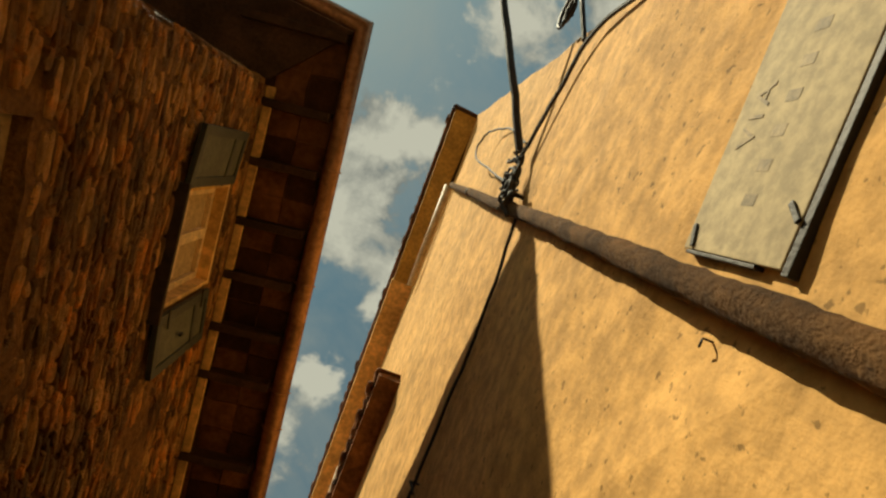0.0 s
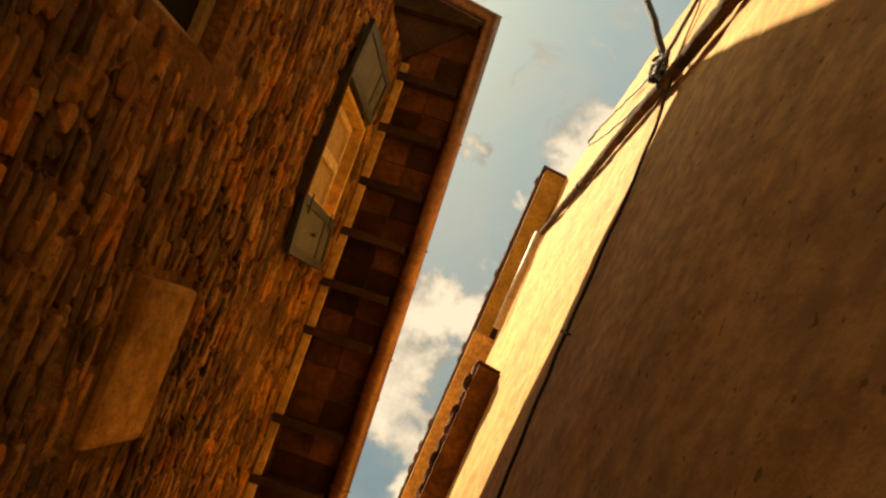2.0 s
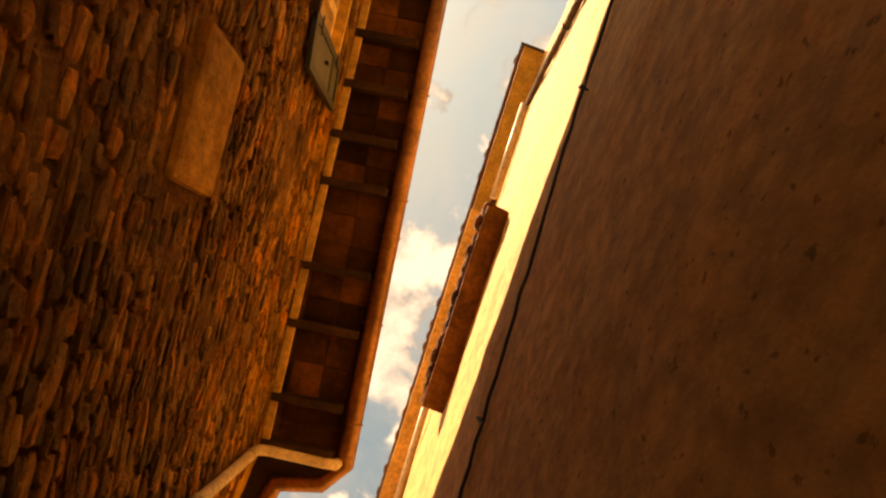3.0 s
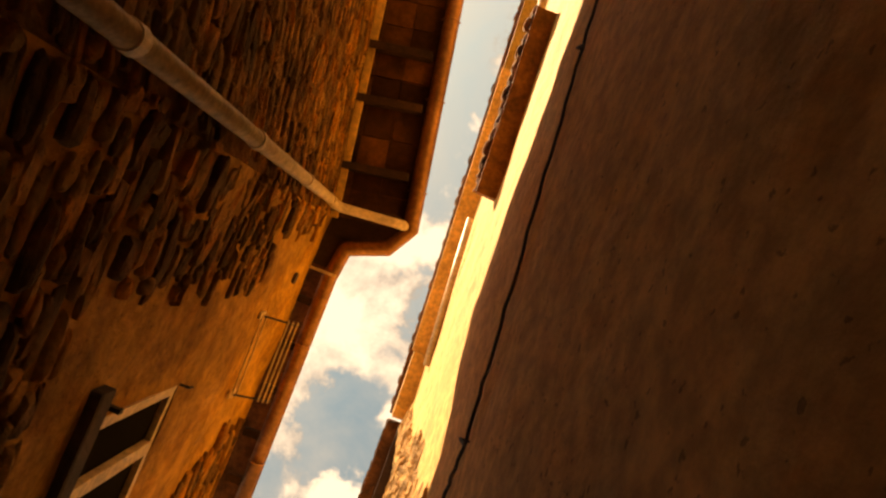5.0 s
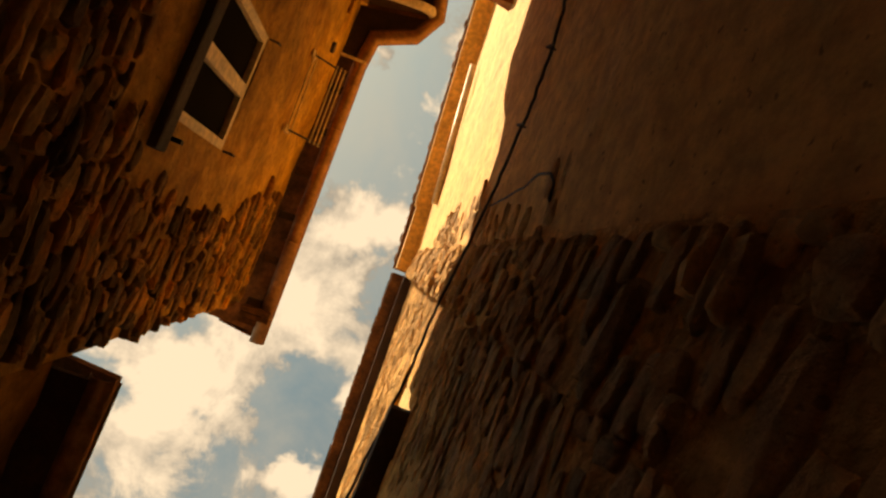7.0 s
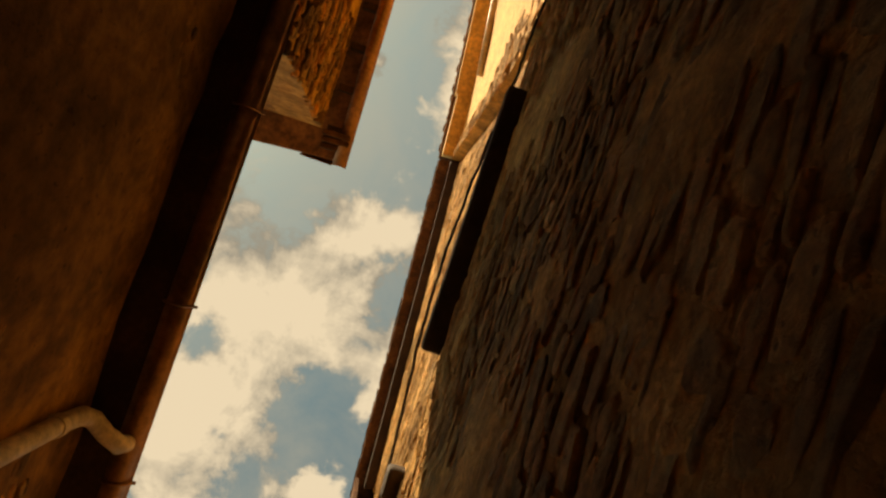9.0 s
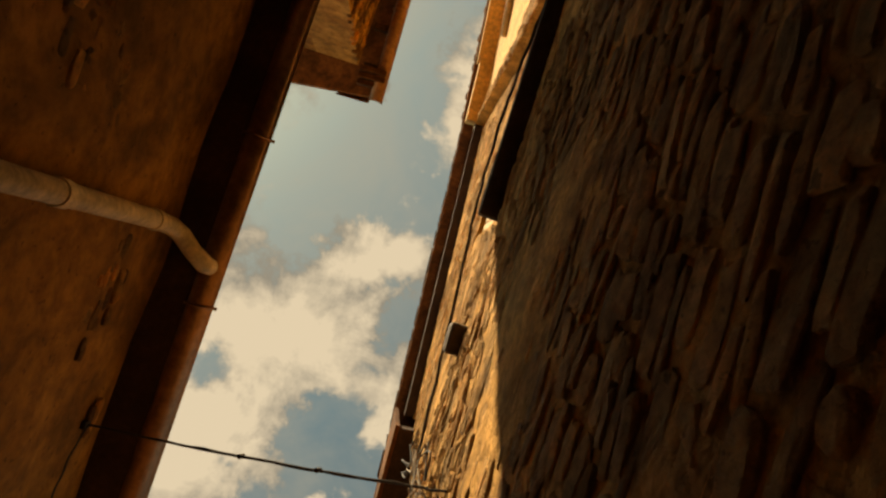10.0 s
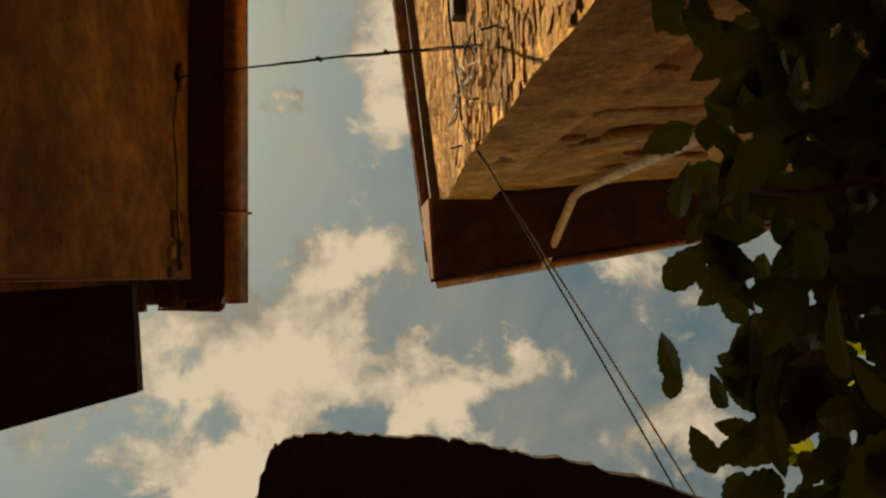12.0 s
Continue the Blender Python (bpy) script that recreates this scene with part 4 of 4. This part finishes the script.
# ---- street name plate ----
plate = thing("street_plate", "pale marble street name plate with faded lettering on the plaster", "sign")
m = R1.matrix(R1.s_of(-0.13), 0.010, 3.91)
m = m @ Matrix.Rotation(radians(1.2), 4, "Y")
part("slab", one_box((-0.475, -0.022, -0.215), (0.475, 0.012, 0.215), m, 0.003), MARBLE, plate)
# Dark strips along two edges, modelled in place of the slab's shadow.
for z0, z1, x0, x1 in ((-0.240, -0.217, -0.475, 0.486), (-0.12, 0.205, 0.477, 0.486)):
    part("edge_strip", one_box((x0, -0.022, z0), (x1, 0.009, z1), m, 0.002), IRON, plate, "dark strip standing in for the shadow at the plate's edge")
for x, z, a in ((0.44, 0.18, 0.4), (0.36, -0.19, 0.9)):
    part("fixing_clip", one_box((-0.03, 0.010, -0.007), (0.03, 0.019, 0.007), m @ Matrix.Translation((x, 0, z)) @ Matrix.Rotation(a, 4, "Y"), 0.002), IRON, plate)
curve = bpy.data.curves.new("lettering", "FONT")
curve.body, curve.size, curve.extrude, curve.align_x, curve.align_y = "VIA", 0.095, 0.001, "CENTER", "CENTER"
curve.space_character = 1.25
tmp = bpy.data.objects.new("lettering", curve)
me = bpy.data.meshes.new_from_object(tmp)
me.materials.append(INK)
text = new("lettering", me)
text.parent = plate
text.matrix_world = m @ Matrix(((-1, 0, 0, 0.13), (0, 0, 1, 0.0130), (0, 1, 0, 0.12), (0, 0, 0, 1)))
for i in range(6):
    x = 0.34 - 0.082 * i
    part("plate_bar", one_box((x - 0.014, 0.0115, -0.028), (x + 0.014, 0.0128, 0.024), m, 0.0), INK, plate)

# ---- cables on the tall house ----
def cable(name, pts, r, label, mat=None, strands=1, spread=0.0):
    ob = thing(name, label, "cable")
    for k in range(strands):
        off = Vector((random.uniform(-1, 1), random.uniform(-1, 1), random.uniform(-1, 1))) * spread * (k > 0)
        part("strand", tube([Vector(p) + off for p in pts], r, 7), mat or CABLE, ob)
    return ob


def on_right(y, z, v=0.02):
    return R1.at(R1.s_of(y), v, z)


cable("wall_cable", along([on_right(0.43, 6.42, 0.03), on_right(1.2, 6.30), on_right(2.2, 6.32), on_right(3.3, 6.18), on_right(4.3, 6.02), on_right(5.3, 5.80), on_right(6.2, 5.60), on_right(6.75, 5.52), on_right(7.2, 5.72), on_right(7.7, 6.05, 0.04), (1.17, 8.45, 6.30), (1.10, 9.0, 6.05), (1.01, 9.6, 5.90), (0.94, 10.4, 5.88), (0.94, 10.98, 5.95), (0.965, 11.8, 5.90), (0.94, 12.75, 5.5)], 8, 0.006), 0.010, "black cable sagging along the plaster wall", strands=2, spread=0.008)
for y, z in ((2.2, 6.32), (4.3, 6.02), (6.75, 5.52), (7.2, 5.72)):
    clip = thing("cable_clip", "small iron cable clip in the wall", "clip", "cable clips")
    part("pin", tube([on_right(y, z, -0.02), on_right(y, z, 0.05), on_right(y + 0.01, z - 0.12, 0.03)], 0.007, 6), IRON, clip)
drop = [on_right(7.67, 5.2, 0.015), on_right(7.64, 4.75, 0.02), on_right(7.68, 4.5, 0.015), on_right(7.80, 4.42, 0.015)]
cable("hanging_cord", along([on_right(7.70, 6.0, 0.02)] + drop, 5, 0.006), 0.007, "short loose cord on the plaster")

knot = thing("cable_knot", "tangled bundle of black cables tied at the pipe", "cable")
rng = random.Random(77)
C = Vector((0.84, 0.22, 6.75))
for k in range(9):
    pts = []
    a0 = rng.uniform(0, 6.28)
    for i in range(18):
        a = a0 + i * 0.55
        pts.append(C + Vector((0.03 * math.cos(a) + rng.uniform(-0.015, 0.015), 0.30 * (i / 17 - 0.35) * rng.uniform(0.7, 1.1) + 0.05 * math.sin(a), 0.045 * math.sin(a * 0.8) - 0.28 * (i / 17 - 0.5))))
    part("strand", tube(along(pts, 3), 0.010, 6), CABLE, knot)
part("hook", tube([on_right(0.33, 6.62, -0.02), on_right(0.33, 6.62, 0.09), on_right(0.42, 6.56, 0.12), on_right(0.47, 6.48, 0.08)], 0.014, 8), IRON, knot, "rusty iron wall hook")
part("ring", tube([C + Vector((-0.02, 0.1 + 0.06 * math.cos(a), -0.12 + 0.08 * math.sin(a))) for a in [i * 0.42 for i in range(16)]], 0.010, 6), IRON, knot)
cable("span_cable", sag((0.84, 0.05, 6.95), (0.0, -1.85, 8.6), 0.10, 16, 0.006), 0.021, "thick black twisted cable spanning over the alley", strands=3, spread=0.018)
cable("span_cable", sag((0.0, -1.85, 8.6), (-2.0, -5.59, 7.9), 0.3, 16, 0.004), 0.017, "thick black twisted cable spanning over the alley", strands=2, spread=0.018)
cable("corner_cable", along([(0.86, 0.10, 6.9), on_right(-0.35, 6.6, 0.05), on_right(-0.68, 6.2, 0.05), on_right(-0.72, 5.0, 0.03), on_right(-0.72, 3.0, 0.02)], 6, 0.004), 0.014, "black cable led round the house corner")
cable("loop_wire", along([on_right(0.30, 6.8, 0.03), on_right(0.18, 8.2, 0.08), on_right(0.05, 9.2, 0.16), on_right(-0.2, 9.3, 0.12), on_right(-0.22, 8.3, 0.04), on_right(-0.05, 7.2, 0.03)], 7, 0.006), 0.010, "loose loop of thin wire on the plaster")
bracket = thing("iron_bracket", "wrought iron scroll bracket at the house corner", "bracket")
spiral = [(0.80 - 0.0 - 0.05 * i / 40, -0.95 + (0.02 + 0.0035 * i) * math.cos(i * 0.42), 7.0 + (0.02 + 0.0035 * i) * math.sin(i * 0.42) * 1.2) for i in range(40)]
part("scroll", tube(spiral, 0.014, 7), IRON, bracket)
part("bar", tube([(0.88, -0.70, 6.6), (0.80, -0.95, 6.78), (0.74, -1.35, 7.2), (0.72, -1.6, 7.7)], 0.018, 8), IRON, bracket)
hk = thing("wall_hook", "small rusty hook stuck in the plaster", "hook")
part("stem", tube(along([on_right(0.53, 3.86, -0.01), on_right(0.53, 3.86, 0.012), on_right(0.54, 3.852, 0.018), on_right(0.55, 3.86, 0.014)], 4), 0.003, 7), IRON, hk)

# ---- wires at the far end ----
wire = thing("span_wire", "thin twisted wire spanning the alley between two houses", "cable")
part("strand", tube(sag((-0.775, 12.67, 4.63), (0.93, 12.55, 4.56), 0.05, 20, 0.003), 0.006, 6), CABLE, wire)
part("strand", tube(sag((-0.775, 12.67, 4.63), (0.93, 12.56, 4.57), 0.055, 20, 0.004), 0.004, 6), CABLE, wire)
for t in (0.46, 0.68):
    p = Vector((-0.775, 12.67, 4.63)).lerp(Vector((0.93, 12.55, 4.56)), t) - Vector((0, 0, 0.05 * 4 * t * (1 - t)))
    part("tie", tube([p - Vector((0.01, 0, 0.015)), p + Vector((0.01, 0, 0.012))], 0.013, 7), CABLE, wire)
anchor = thing("wire_anchor", "iron wall anchor holding the wire", "anchor")
part("plate", one_box((-0.80, 12.65, 4.60), (-0.755, 12.69, 4.66), None, 0.006), IRON, anchor)
cable("lead_wire", along([(-0.755, 12.67, 4.62), (-0.765, 12.95, 4.50), (-0.78, 13.35, 4.55), (-0.80, 13.74, 4.60)], 5, 0.004), 0.005, "thin wire led along the brown plaster")
cable("twin_cable", sag((0.93, 12.80, 5.42), (2.22, 15.62, 4.98), 0.05, 18, 0.0), 0.007, "pair of thin brown cables led from the corner", CABLE, 1)
cable("twin_cable", sag((0.93, 12.83, 5.45), (2.32, 15.62, 4.93), 0.08, 18, 0.0), 0.007, "pair of thin brown cables led from the corner", CABLE_PALE, 1)
tangle = thing("wire_tangle", "tangle of loose wires and pegs on the rough stone corner", "cable")
rng = random.Random(91)
for k in range(9):
    base = Vector((0.91, rng.uniform(12.45, 12.88), rng.uniform(4.5, 5.6)))
    pts = [base + Vector((rng.uniform(-0.05, 0.02), rng.uniform(-0.13, 0.13), rng.uniform(-0.18, 0.18))) for _ in range(6)]
    part("strand", tube(along(pts, 5), 0.005, 6), CABLE if k % 3 == 0 else CABLE_PALE, tangle)
for y, z in ((12.72, 5.05), (12.85, 5.9), (12.5, 4.4)):
    part("peg", tube([(1.0, y, z), (0.90, y + 0.02, z + 0.01)], 0.007, 7), IRON, tangle)

# ---- vine ----
def leaf_mesh(rng):
    verts, faces = [], []
    n = 13
    L = 1.0
    for i in range(n + 1):
        t = i / n
        w = 0.25 * math.sin(math.pi * t ** 0.72) ** 0.9 + 0.004
        w *= 1 + 0.07 * ((i % 2) * 2 - 1) * (0.1 < t < 0.95)
        droop = -0.25 * t * t
        verts += [(-w, t * L, droop + 0.10 * w + rng.uniform(-0.01, 0.01)), (0, t * L, droop - 0.02), (w, t * L, droop + 0.10 * w + rng.uniform(-0.01, 0.01))]
    for i in range(n):
        o = 3 * i
        faces += [(o, o + 1, o + 4, o + 3), (o + 1, o + 2, o + 5, o + 4)]
    return raw_mesh("leaf", verts, faces, LEAF)


rng = random.Random(404)
vine = thing("vine", "dense leafy green vine climbing beside the stone corner", "vine")
leaves = [leaf_mesh(rng) for _ in range(4)]
stems = []
for k in range(9):
    x, y = rng.uniform(0.85, 1.3), rng.uniform(13.4, 14.7)
    pts = [(x + 0.12 * rng.uniform(-1, 1) * (i > 0), y + 0.15 * rng.uniform(-1, 1) * (i > 0), -0.5 + i * 0.44) for i in range(7)]
    path = along(pts, 4, 0.008)
    stems.append(path)
    part("stem", tube(path, 0.005, 6), WOOD, vine, "thin woody stem")


HEART = Vector((0.20, 13.88, 0.91))


def vine_edge(p):
    return 1.09 + 0.07 * math.sin(p.y * 7) + 0.05 * math.sin(p.z * 9 + p.y * 4)


def leaf_place(lo, small=0.07, large=0.15, near=0.72):
    while True:
        p = Vector((lo + abs(rng.gauss(0, 0.22)), rng.uniform(13.12, 15.2), rng.uniform(1.55, 2.75)))
        if p.x > vine_edge(p) - 0.05:
            turn = Euler((rng.uniform(-0.6, 0.4), rng.uniform(-0.5, 0.5), rng.uniform(0, 6.28))).to_matrix().to_4x4()
            size = rng.uniform(small, large)
            p = HEART + (p - HEART) * near
            return Matrix.Translation(p) @ turn @ Matrix.Diagonal((size, size, size, 1))


for _ in range(230):
    ob = new("leaf", rng.choice(leaves))
    ob.matrix_world = leaf_place(0.97, 0.08, 0.15)
    ob.parent = vine
for _ in range(60):
    ob = new("leaf", rng.choice(leaves))
    ob.matrix_world = leaf_place(1.25, 0.12, 0.2, 1.12)
    ob.parent = vine
verts, faces = [], []
for _ in range(1500):
    me, m = rng.choice(leaves), leaf_place(1.06 + rng.uniform(0, 0.6))
    o = len(verts)
    verts += [tuple(m @ v.co) for v in me.vertices]
    faces += [tuple(o + i for i in f.vertices) for f in me.polygons]
ob = new("foliage", raw_mesh("foliage", verts, faces, LEAF))
ob.parent = vine
ob["kind"] = "stuff"

# ---- the stones of the walls ----
for args in STONE_WALLS:
    lay_stones(*args)
